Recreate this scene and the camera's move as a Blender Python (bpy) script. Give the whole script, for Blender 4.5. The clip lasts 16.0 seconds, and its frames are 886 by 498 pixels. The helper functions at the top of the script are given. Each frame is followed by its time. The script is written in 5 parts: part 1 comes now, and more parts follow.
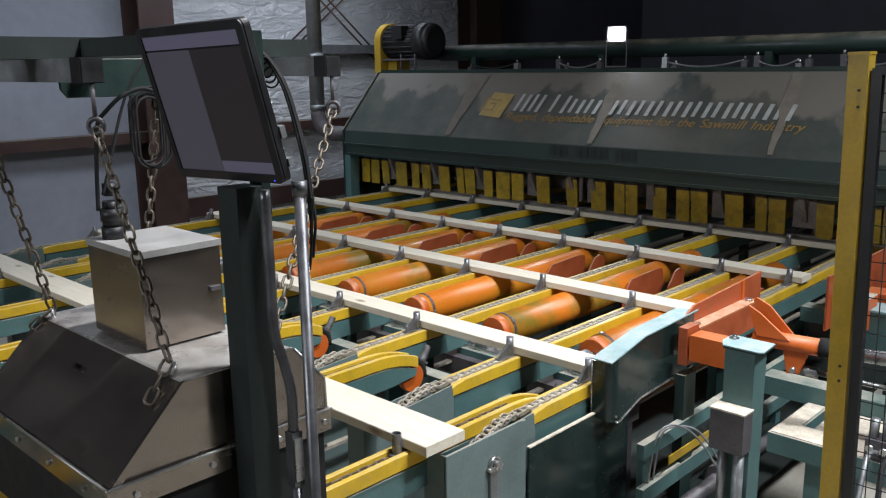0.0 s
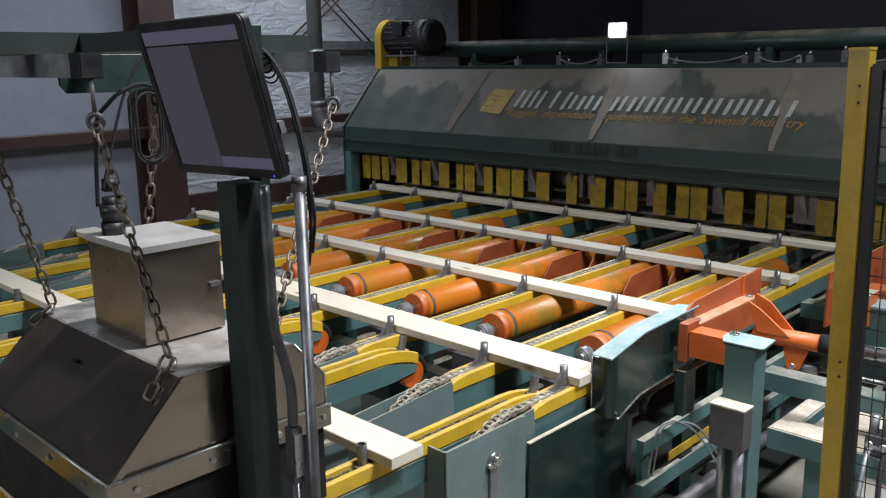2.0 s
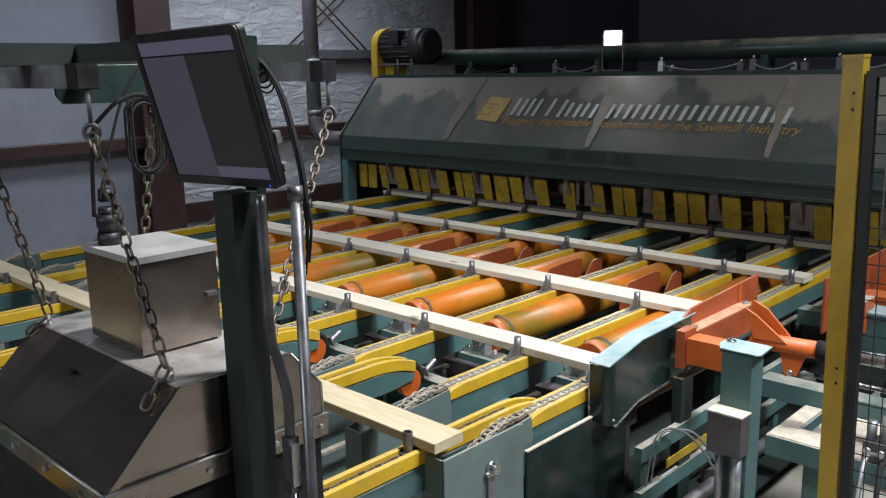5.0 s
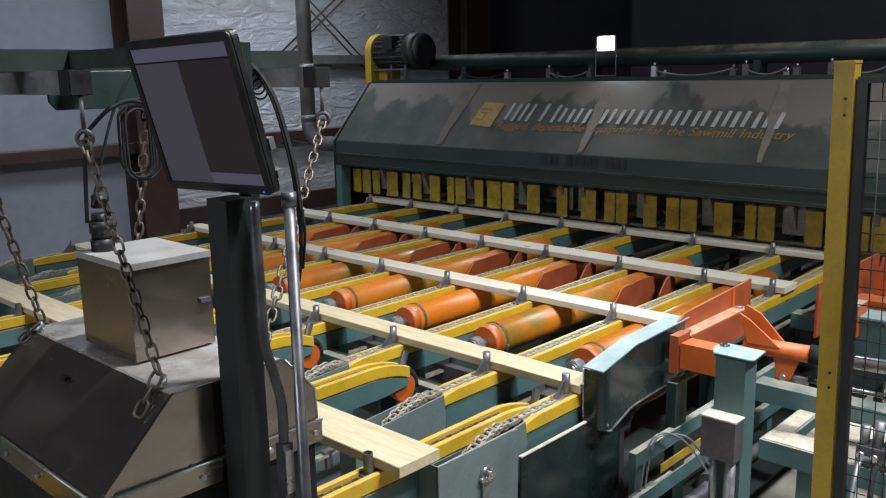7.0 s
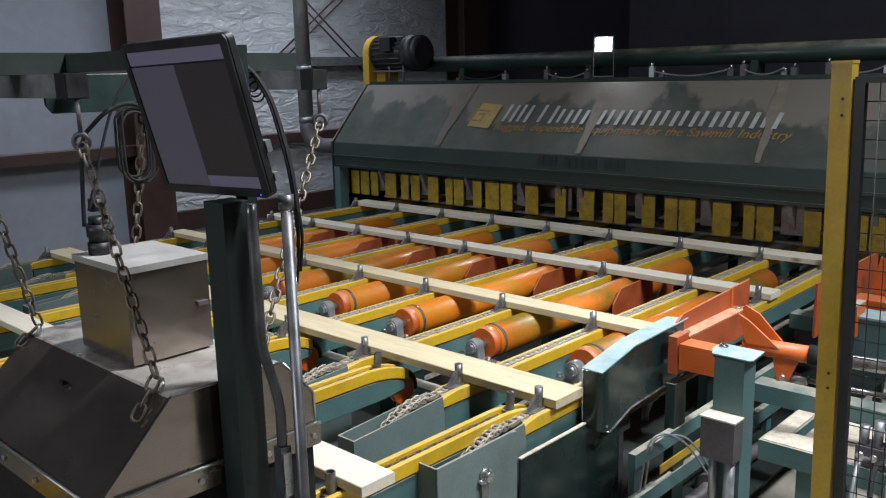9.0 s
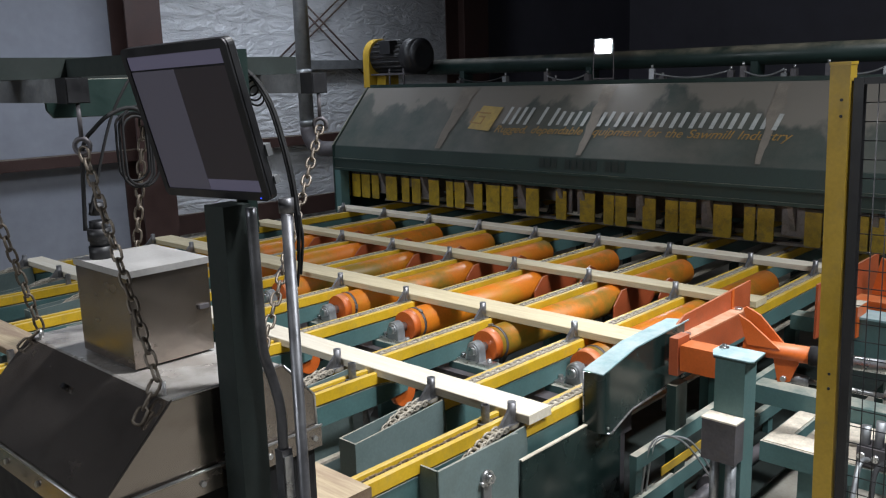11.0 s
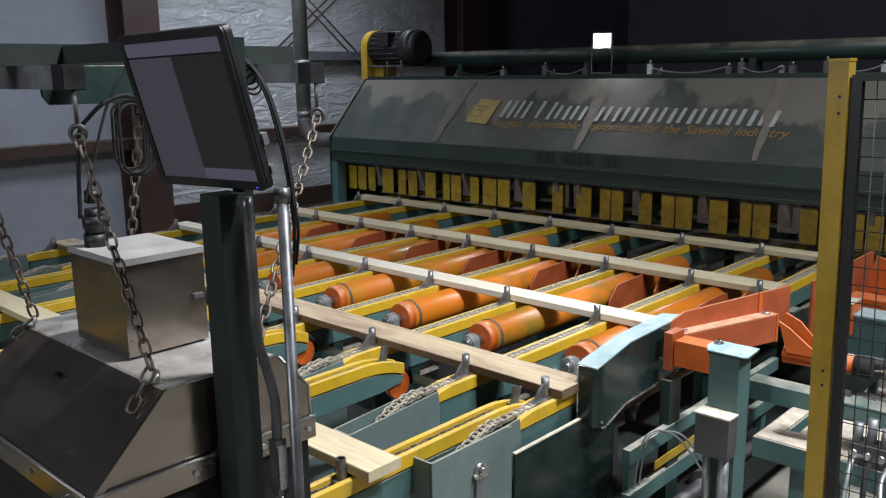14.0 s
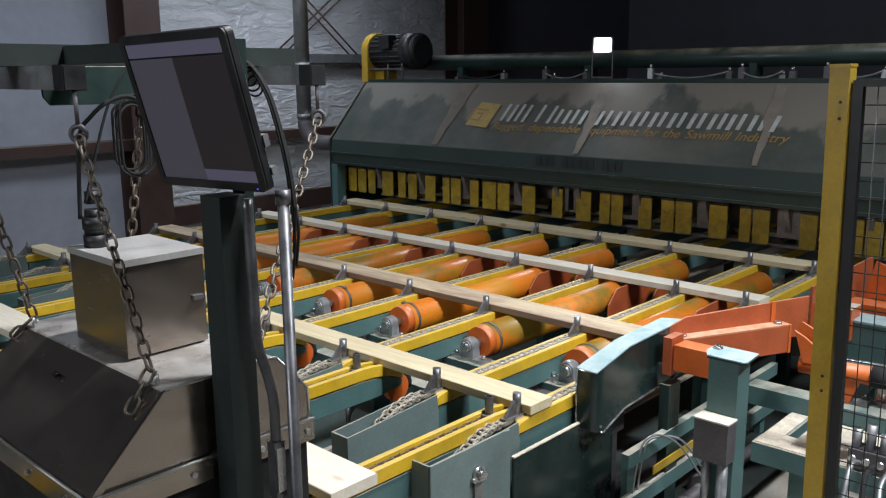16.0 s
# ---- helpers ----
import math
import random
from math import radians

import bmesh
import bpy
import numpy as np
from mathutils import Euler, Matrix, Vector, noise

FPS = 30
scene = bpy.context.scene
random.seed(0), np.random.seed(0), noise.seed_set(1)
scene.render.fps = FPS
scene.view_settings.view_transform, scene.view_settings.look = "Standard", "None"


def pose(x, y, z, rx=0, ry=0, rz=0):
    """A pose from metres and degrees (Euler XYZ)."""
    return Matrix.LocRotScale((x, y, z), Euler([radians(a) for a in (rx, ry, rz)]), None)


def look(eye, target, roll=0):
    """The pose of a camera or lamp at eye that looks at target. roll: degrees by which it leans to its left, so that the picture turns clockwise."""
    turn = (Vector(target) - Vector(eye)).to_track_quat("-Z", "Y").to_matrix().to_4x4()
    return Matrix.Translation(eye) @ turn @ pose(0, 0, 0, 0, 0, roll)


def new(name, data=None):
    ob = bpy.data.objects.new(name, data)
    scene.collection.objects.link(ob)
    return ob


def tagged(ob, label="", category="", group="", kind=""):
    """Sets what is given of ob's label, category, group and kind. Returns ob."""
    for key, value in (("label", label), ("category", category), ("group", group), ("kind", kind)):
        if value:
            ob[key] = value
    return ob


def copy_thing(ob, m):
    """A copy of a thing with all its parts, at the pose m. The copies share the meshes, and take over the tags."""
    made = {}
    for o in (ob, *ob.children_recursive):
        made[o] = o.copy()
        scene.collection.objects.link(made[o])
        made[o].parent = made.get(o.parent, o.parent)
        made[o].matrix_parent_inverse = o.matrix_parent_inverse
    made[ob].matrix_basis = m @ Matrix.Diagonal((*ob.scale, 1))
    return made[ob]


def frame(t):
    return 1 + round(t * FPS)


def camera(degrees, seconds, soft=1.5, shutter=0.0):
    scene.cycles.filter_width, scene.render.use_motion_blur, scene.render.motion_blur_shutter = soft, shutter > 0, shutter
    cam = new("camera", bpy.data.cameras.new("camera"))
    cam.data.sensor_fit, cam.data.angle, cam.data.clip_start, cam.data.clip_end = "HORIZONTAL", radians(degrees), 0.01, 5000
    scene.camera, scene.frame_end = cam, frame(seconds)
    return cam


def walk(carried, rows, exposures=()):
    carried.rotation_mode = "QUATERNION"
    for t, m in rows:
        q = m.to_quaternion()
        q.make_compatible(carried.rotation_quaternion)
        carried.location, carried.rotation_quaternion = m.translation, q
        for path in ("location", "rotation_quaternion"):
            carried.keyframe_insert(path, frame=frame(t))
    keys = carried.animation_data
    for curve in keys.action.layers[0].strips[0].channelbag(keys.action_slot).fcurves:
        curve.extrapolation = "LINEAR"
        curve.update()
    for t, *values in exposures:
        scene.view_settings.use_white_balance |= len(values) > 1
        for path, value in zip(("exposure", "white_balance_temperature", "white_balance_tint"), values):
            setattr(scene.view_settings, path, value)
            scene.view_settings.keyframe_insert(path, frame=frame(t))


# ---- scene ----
cam = camera(54.872, 16.0, soft=1.2)
walk(cam, [
    (0.0, look((-0.0032, -0.0066, 2.2804), (-3.3939, 3.5104, 1.2156), -0.883)),
    (0.5, look((-0.0049, -0.0045, 2.2815), (-3.3913, 3.5156, 1.2129), -0.644)),
    (1.0, look((-0.0056, -0.0033, 2.2784), (-3.3966, 3.5120, 1.2089), -0.683)),
    (1.5, look((-0.0055, -0.0023, 2.2761), (-3.3977, 3.5093, 1.1982), -0.772)),
    (2.0, look((-0.0018, -0.0045, 2.2779), (-3.3925, 3.5065, 1.1936), -0.880)),
    (2.5, look((-0.0009, -0.0032, 2.2800), (-3.3925, 3.5081, 1.1995), -0.949)),
    (3.0, look((0.0031, -0.0016, 2.2827), (-3.3923, 3.5084, 1.2102), -0.926)),
    (3.5, look((-0.0000, 0.0000, 2.2820), (-3.3959, 3.5128, 1.2196), -1.031)),
    (4.0, look((0.0005, -0.0048, 2.2802), (-3.3949, 3.5108, 1.2254), -1.196)),
    (6.5, look((0.0023, -0.0022, 2.2826), (-3.3675, 3.5490, 1.2656), -0.984)),
    (7.0, look((0.0028, -0.0039, 2.2833), (-3.3620, 3.5530, 1.2701), -1.147)),
    (7.5, look((0.0032, -0.0039, 2.2824), (-3.3600, 3.5556, 1.2730), -1.237)),
    (8.0, look((0.0052, -0.0003, 2.2833), (-3.3620, 3.5549, 1.2719), -1.312)),
    (8.5, look((0.0061, -0.0004, 2.2848), (-3.3568, 3.5590, 1.2740), -1.397)),
    (9.0, look((0.0021, 0.0008, 2.2845), (-3.3586, 3.5634, 1.2781), -1.374)),
    (11.5, look((0.0091, -0.0011, 2.2851), (-3.3607, 3.5588, 1.2994), -1.651)),
    (12.0, look((0.0061, -0.0009, 2.2836), (-3.3528, 3.5709, 1.3038), -1.290)),
    (12.5, look((0.0075, -0.0006, 2.2806), (-3.3461, 3.5693, 1.2759), -1.070)),
    (13.0, look((0.0055, -0.0011, 2.2810), (-3.3424, 3.5668, 1.2510), -0.904)),
    (13.5, look((0.0079, 0.0014, 2.2831), (-3.3398, 3.5669, 1.2437), -0.887)),
    (14.0, look((0.0057, 0.0008, 2.2812), (-3.3398, 3.5709, 1.2508), -0.904)),
    (14.5, look((0.0046, 0.0033, 2.2815), (-3.3416, 3.5752, 1.2594), -0.740)),
    (15.0, look((0.0040, 0.0021, 2.2804), (-3.3433, 3.5760, 1.2689), -0.524)),
    (15.5, look((0.0047, 0.0006, 2.2797), (-3.3436, 3.5735, 1.2682), -0.558)),
    (16.0, look((0.0025, 0.0004, 2.2798), (-3.3419, 3.5769, 1.2680), -0.536)),
])

# ---- light ----
world = bpy.data.worlds.new("hall_air")
scene.world = world
world.use_nodes = True
world.node_tree.nodes["Background"].inputs[0].default_value = (0.75, 0.85, 1.0, 1)
world.node_tree.nodes["Background"].inputs[1].default_value = 0.02
scene.view_settings.exposure = 0.0


def spot(name, at, target, watts, cone, blend, size, colour):
    data = bpy.data.lights.new(name, "SPOT")
    data.energy, data.spot_size, data.spot_blend, data.shadow_soft_size, data.color = watts, radians(cone), blend, size, colour
    ob = new(name, data)
    ob.matrix_world = look(at, target)
    return ob


def area(name, at, target, watts, sx, sy, colour, spread=180):
    data = bpy.data.lights.new(name, "AREA")
    data.shape, data.size, data.size_y, data.energy, data.color = "RECTANGLE", sx, sy, watts, colour
    data.spread = radians(spread)
    ob = new(name, data)
    ob.matrix_world = look(at, target)
    return ob


# high flood over the deck, work lamp on the trimmer
spot("flood_over_deck", (-0.9, 2.6, 6.2), (-2.40, 2.10, 1.0), 1420, 58, 0.65, 0.2, (0.955, 0.968, 1.0))
# added fill lights, no lamps seen: near the wall, over the side aisle, behind
area("added_fill_by_wall", (-7.1, 4.5, 3.6), (-8.1, 4.3, 0.2), 70, 6.0, 0.4, (0.80, 0.88, 1.0))
area("added_fill_over_aisle", (2.2, 3.6, 6.4), (-0.8, 4.1, 0.3), 145, 2.4, 0.4, (0.90, 0.95, 1.0), 92)
area("added_fill_behind", (-2.6, -6.2, 4.4), (-3.6, 6.0, 1.9), 98, 3.0, 0.4, (0.88, 0.93, 1.0), 120)
spot("work_lamp_beam", (-4.20, 6.42, 2.50), (-3.4, 1.0, 1.2), 90, 120, 0.8, 0.06, (0.86, 0.92, 1.0))


# ---- materials ----
def node(nt, kind, **values):
    n = nt.nodes.new(kind)
    for key, value in values.items():
        n.inputs[key.replace("_", " ")].default_value = value
    return n


def paint(name, colour, rough=0.5, metal=0.0, vary=0.25, scale=6.0, bump=0.08, grain=90.0, dust=0.0, dust_at=(0.3, 0.6),
          dust_colour=(0.42, 0.36, 0.27), wear=0.0, wear_colour=(0.2, 0.19, 0.18), stretch=(1, 1, 1), rand=0.0, spots=None, dust_up=(0.2, 0.75)):
    """A painted or bare surface: base colour varied at two scales, settled dust on what faces up, worn patches."""
    m = bpy.data.materials.new(name)
    m.use_nodes = True
    nt = m.node_tree
    bsdf = nt.nodes["Principled BSDF"]
    link = nt.links.new
    coord = node(nt, "ShaderNodeTexCoord")
    mapping = node(nt, "ShaderNodeMapping", Scale=stretch)
    link(coord.outputs["Object"], mapping.inputs[0])
    big = node(nt, "ShaderNodeTexNoise", Scale=scale, Detail=5.0, Roughness=0.6)
    fine = node(nt, "ShaderNodeTexNoise", Scale=grain, Detail=3.0)
    link(mapping.outputs[0], big.inputs["Vector"])
    link(mapping.outputs[0], fine.inputs["Vector"])
    add = nt.nodes.new("ShaderNodeMath")
    add.operation = "MULTIPLY_ADD"
    link(fine.outputs[0], add.inputs[0])
    add.inputs[1].default_value = 0.4
    link(big.outputs[0], add.inputs[2])
    ramp = nt.nodes.new("ShaderNodeMapRange")
    link(add.outputs[0], ramp.inputs[0])
    for i, v in ((1, 0.45), (2, 0.95), (3, 1 - vary), (4, 1 + vary)):
        ramp.inputs[i].default_value = v
    tint = nt.nodes.new("ShaderNodeVectorMath")
    tint.operation = "SCALE"
    tint.inputs[0].default_value = colour
    if rand:
        info = nt.nodes.new("ShaderNodeObjectInfo")
        rr = nt.nodes.new("ShaderNodeMapRange")
        link(info.outputs["Random"], rr.inputs[0])
        shift = nt.nodes.new("ShaderNodeVectorMath")
        shift.operation = "SCALE"
        shift.inputs[0].default_value = (31, 17, 23)
        link(info.outputs["Random"], shift.inputs["Scale"])
        link(shift.outputs[0], mapping.inputs["Location"])
        rr.inputs[3].default_value, rr.inputs[4].default_value = 1 - rand, 1 + rand
        mul = nt.nodes.new("ShaderNodeMath")
        mul.operation = "MULTIPLY"
        link(ramp.outputs[0], mul.inputs[0])
        link(rr.outputs[0], mul.inputs[1])
        link(mul.outputs[0], tint.inputs["Scale"])
    else:
        link(ramp.outputs[0], tint.inputs["Scale"])
    out = tint.outputs[0]

    def over(factor, col, base):
        mix = nt.nodes.new("ShaderNodeMix")
        mix.data_type = "RGBA"
        link(factor, mix.inputs[0])
        link(base, mix.inputs[6])
        mix.inputs[7].default_value = (*col, 1)
        return mix.outputs[2]

    def mask(scale_, lo, hi, amount):
        n = node(nt, "ShaderNodeTexNoise", Scale=scale_, Detail=6.0, Roughness=0.65)
        link(mapping.outputs[0], n.inputs["Vector"])
        r = nt.nodes.new("ShaderNodeMapRange")
        link(n.outputs[0], r.inputs[0])
        for i, v in ((1, lo), (2, hi), (3, 0.0), (4, amount)):
            r.inputs[i].default_value = v
        return r.outputs[0]

    if wear:
        out = over(mask(scale * 2.2, 0.52, 0.66, wear), wear_colour, out)
    if spots:
        out = over(mask(spots[0], 0.50, 0.62, spots[1]), spots[2], out)
    if dust:
        geo = nt.nodes.new("ShaderNodeNewGeometry")
        sep = nt.nodes.new("ShaderNodeSeparateXYZ")
        link(geo.outputs["Normal"], sep.inputs[0])
        up = nt.nodes.new("ShaderNodeMapRange")
        link(sep.outputs[2], up.inputs[0])
        up.inputs[1].default_value, up.inputs[2].default_value = dust_up
        mul = nt.nodes.new("ShaderNodeMath")
        mul.operation = "MULTIPLY"
        link(up.outputs[0], mul.inputs[0])
        link(mask(scale * 1.3, dust_at[0], dust_at[1], dust), mul.inputs[1])
        out = over(mul.outputs[0], dust_colour, out)
        bare = nt.nodes.new("ShaderNodeMapRange")
        link(mul.outputs[0], bare.inputs[0])
        bare.inputs[3].default_value, bare.inputs[4].default_value = metal, 0.0
        link(bare.outputs[0], bsdf.inputs["Metallic"])
    link(out, bsdf.inputs["Base Color"])
    bsdf.inputs["Metallic"].default_value = metal
    rr = nt.nodes.new("ShaderNodeMapRange")
    link(big.outputs[0], rr.inputs[0])
    for i, v in ((1, 0.3), (2, 0.7), (3, max(0.05, rough - 0.12)), (4, min(1, rough + 0.15))):
        rr.inputs[i].default_value = v
    link(rr.outputs[0], bsdf.inputs["Roughness"])
    if bump:
        b = node(nt, "ShaderNodeBump", Strength=bump, Distance=0.004)
        link(add.outputs[0], b.inputs["Height"])
        link(b.outputs[0], bsdf.inputs["Normal"])
    return m


def glow(name, colour, strength):
    m = bpy.data.materials.new(name)
    m.use_nodes = True
    b = m.node_tree.nodes["Principled BSDF"]
    b.inputs["Base Color"].default_value = (*colour, 1)
    b.inputs["Emission Color"].default_value = (*colour, 1)
    b.inputs["Emission Strength"].default_value = strength
    return m


HOOD = paint("hood_green", (0.021, 0.038, 0.034), 0.65, dust=0.85, dust_at=(0.25, 0.72), dust_colour=(0.125, 0.112, 0.094), scale=1.5, vary=0.3, wear=0.2, wear_colour=(0.06, 0.064, 0.054))


def cake(m, colour):
    """Sawdust caked in lobes along a hood's ridge, thinning out down the slope."""
    nt = m.node_tree
    link = nt.links.new
    bsdf = nt.nodes["Principled BSDF"]
    base = bsdf.inputs["Base Color"].links[0].from_socket
    coord = nt.nodes.new("ShaderNodeTexCoord")
    mp = node(nt, "ShaderNodeMapping", Scale=(0.9, 0.5, 0.6))
    link(coord.outputs["Object"], mp.inputs[0])
    lobes = node(nt, "ShaderNodeTexNoise", Scale=1.9, Detail=5.0, Roughness=0.55)
    link(mp.outputs[0], lobes.inputs["Vector"])
    sep = nt.nodes.new("ShaderNodeSeparateXYZ")
    link(coord.outputs["Object"], sep.inputs[0])
    high = nt.nodes.new("ShaderNodeMapRange")
    high.clamp = False
    link(sep.outputs[2], high.inputs[0])
    for i, v in ((1, 1.60), (2, 2.18), (3, 0.0), (4, 1.0)):
        high.inputs[i].default_value = v
    total = nt.nodes.new("ShaderNodeMath")
    total.operation = "MULTIPLY_ADD"
    link(lobes.outputs[0], total.inputs[0])
    total.inputs[1].default_value = 2.6
    link(high.outputs[0], total.inputs[2])
    edge = nt.nodes.new("ShaderNodeMapRange")
    link(total.outputs[0], edge.inputs[0])
    for i, v in ((1, 1.93), (2, 2.06), (3, 0.0), (4, 0.85)):
        edge.inputs[i].default_value = v
    geo = nt.nodes.new("ShaderNodeNewGeometry")
    sep2 = nt.nodes.new("ShaderNodeSeparateXYZ")
    link(geo.outputs["Normal"], sep2.inputs[0])
    up = nt.nodes.new("ShaderNodeMapRange")
    link(sep2.outputs[2], up.inputs[0])
    up.inputs[1].default_value, up.inputs[2].default_value = 0.2, 0.6
    both = nt.nodes.new("ShaderNodeMath")
    both.operation = "MULTIPLY"
    link(edge.outputs[0], both.inputs[0])
    link(up.outputs[0], both.inputs[1])
    mix = nt.nodes.new("ShaderNodeMix")
    mix.data_type = "RGBA"
    link(both.outputs[0], mix.inputs[0])
    link(base, mix.inputs[6])
    mix.inputs[7].default_value = (*colour, 1)
    link(mix.outputs[2], bsdf.inputs["Base Color"])


cake(HOOD, (0.165, 0.148, 0.128))
GREEN = paint("dark_green_paint", (0.013, 0.031, 0.027), 0.42, dust=0.5, vary=0.25, scale=5)
TEAL = paint("teal_paint", (0.075, 0.150, 0.148), 0.45, dust=0.95, dust_colour=(0.46, 0.43, 0.36), vary=0.22, scale=4, wear=0.25, wear_colour=(0.09, 0.13, 0.12))
WEATHERED = paint("weathered_grey_green", (0.14, 0.19, 0.187), 0.5, dust=0.6, vary=0.2, scale=4, wear=0.35, wear_colour=(0.11, 0.14, 0.13))
PALE = paint("chalky_teal_paint", (0.21, 0.34, 0.36), 0.6, dust=0.6, vary=0.2, scale=9, dust_colour=(0.5, 0.55, 0.55))
YELLOW = paint("yellow_plastic", (0.62, 0.39, 0.020), 0.44, dust=0.6, dust_colour=(0.54, 0.43, 0.20), vary=0.18, scale=7, wear=0.35, wear_colour=(0.42, 0.30, 0.08))
SAFETY = paint("safety_yellow", (0.42, 0.27, 0.025), 0.4, vary=0.2, scale=5, wear=0.4, wear_colour=(0.3, 0.21, 0.05))
FLAP = paint("flap_yellow", (0.50, 0.34, 0.03), 0.5, vary=0.35, scale=9, wear=0.6, wear_colour=(0.22, 0.17, 0.06), rand=0.12)
ORANGE = paint("orange_paint", (0.56, 0.115, 0.018), 0.42, dust=0.5, vary=0.2, scale=5, dust_colour=(0.55, 0.3, 0.17))
ROLL = paint("roll_orange", (0.60, 0.165, 0.010), 0.42, vary=0.2, scale=1.1, wear=0.75, wear_colour=(0.50, 0.24, 0.014), rand=0.15,
             spots=(1.9, 0.88, (0.20, 0.150, 0.018)), stretch=(1, 0.8, 1), bump=0.05)
FIN = paint("fin_orange", (0.37, 0.080, 0.026), 0.5, dust=0.5, vary=0.25, scale=6, dust_colour=(0.5, 0.3, 0.2))
DUSTYRED = paint("dusty_orange_paint", (0.50, 0.19, 0.09), 0.7, vary=0.25, scale=12, dust=0.8, dust_colour=(0.56, 0.36, 0.25))
LUG = paint("lug_steel", (0.22, 0.22, 0.23), 0.42, 0.75, vary=0.35, scale=22, wear=0.3, wear_colour=(0.12, 0.1, 0.08), rand=0.15)
CHAIN = paint("chain_steel", (0.34, 0.31, 0.26), 0.6, 0.3, vary=0.4, scale=30, dust=0.5)
FEEDCHAIN = paint("oily_brown_chain", (0.17, 0.13, 0.085), 0.6, 0.3, vary=0.4, scale=30)
RUST = paint("hoist_chain_steel", (0.15, 0.125, 0.10), 0.5, 0.6, vary=0.4, scale=25)
STEEL = paint("bright_steel", (0.5, 0.5, 0.5), 0.3, 0.9, vary=0.25, scale=15)
GALV = paint("galvanised_steel", (0.30, 0.31, 0.32), 0.45, 0.7, vary=0.25, scale=12)
STAINLESS = paint("brushed_stainless", (0.40, 0.35, 0.31), 0.20, 0.93, dust=0.8, dust_at=(0.25, 0.55), dust_colour=(0.44, 0.43, 0.41), vary=0.10, scale=3, bump=0.03, grain=160, stretch=(1, 1, 2), dust_up=(0.75, 0.95), spots=(5.0, 0.35, (0.24, 0.20, 0.175)))
CONDUIT = paint("dull_conduit_steel", (0.17, 0.17, 0.18), 0.38, 0.75, vary=0.25, scale=12)
# oily paint of hanger and post; also the painted shade under the deck
PAINT_AND_SHADE = paint("oily_black_green_and_deck_shade", (0.010, 0.017, 0.015), 0.72, vary=0.3, scale=7)
SHOE = paint("dusty_grey_shoe", (0.24, 0.215, 0.21), 0.6, 0.2, vary=0.35, scale=9, wear=0.5, wear_colour=(0.15, 0.11, 0.08))
DUSTYSTEEL = paint("dust_filmed_stainless", (0.40, 0.39, 0.38), 0.42, 0.2, vary=0.2, scale=8)
GUARD = paint("glossy_dark_green_sheet", (0.013, 0.026, 0.024), 0.24, vary=0.3, scale=4, wear=0.2, wear_colour=(0.04, 0.045, 0.04))
BLACK = paint("black_plastic", (0.010, 0.010, 0.012), 0.5, vary=0.3, scale=12)
RUBBER = paint("black_rubber", (0.010, 0.010, 0.011), 0.85, vary=0.3, scale=12)
DARKGREY = paint("dark_grey_steel", (0.10, 0.092, 0.10), 0.55, 0.3, vary=0.35, scale=10, wear=0.4, wear_colour=(0.12, 0.1, 0.085))
BROWN = paint("red_oxide_steel", (0.055, 0.028, 0.024), 0.55, vary=0.3, scale=4, dust=0.5)
DARKWALL = paint("dark_siding", (0.13, 0.13, 0.165), 0.6, vary=0.2, scale=1.5)
PANEL = paint("white_wall_panel", (0.295, 0.31, 0.36), 0.6, vary=0.14, scale=1.2, bump=0.6, grain=9)
CONCRETE = paint("dusty_concrete", (0.40, 0.37, 0.32), 0.85, vary=0.22, scale=2.5, bump=0.3, grain=60, spots=(1.6, 0.5, (0.28, 0.24, 0.18)))
BLUECAST = paint("lamp_housing", (0.5, 0.5, 0.52), 0.35, 0.7)
SIGNGOLD = paint("faded_gold_print", (0.34, 0.235, 0.06), 0.6, vary=0.3, scale=10)
SIGNTAN = paint("faded_orange_print", (0.26, 0.15, 0.04), 0.6, vary=0.3, scale=14)
SIGNGREY = paint("faded_grey_print", (0.36, 0.37, 0.36), 0.6, vary=0.3, scale=10)
SIGNDARK = paint("faded_black_print", (0.012, 0.02, 0.018), 0.6)
STREAK = paint("dust_streak", (0.16, 0.14, 0.118), 0.9, vary=0.25, scale=9)
SAWDUST = paint("sawdust", (0.56, 0.50, 0.41), 0.95, vary=0.3, scale=20, bump=0.5)
LAMPGLOW = glow("lamp_face_glow", (0.85, 0.92, 1.0), 90.0)
SCREENLIGHT = glow("screen_grey", (0.056, 0.053, 0.070), 0.42)
SCREENBAR = glow("screen_bar", (0.07, 0.066, 0.10), 0.60)
SCREENDARK = glow("screen_dark", (0.018, 0.015, 0.018), 0.4)


def foil():
    """White-faced insulation with wrinkles that catch the light."""
    m = paint("wrinkled_white_insulation", (0.70, 0.71, 0.74), 0.36, 0.22, vary=0.15, scale=1.6)
    nt = m.node_tree
    coord = nt.nodes.new("ShaderNodeTexCoord")
    mp = node(nt, "ShaderNodeMapping", Scale=(1, 0.8, 2.2))
    nt.links.new(coord.outputs["Object"], mp.inputs[0])
    n = node(nt, "ShaderNodeTexNoise", Scale=4.2, Detail=6.0, Roughness=0.52, Distortion=1.6)
    nt.links.new(mp.outputs[0], n.inputs["Vector"])
    b = node(nt, "ShaderNodeBump", Strength=0.85, Distance=0.075)
    nt.links.new(n.outputs[0], b.inputs["Height"])
    nt.links.new(b.outputs[0], nt.nodes["Principled BSDF"].inputs["Normal"])
    return m


FOIL = foil()


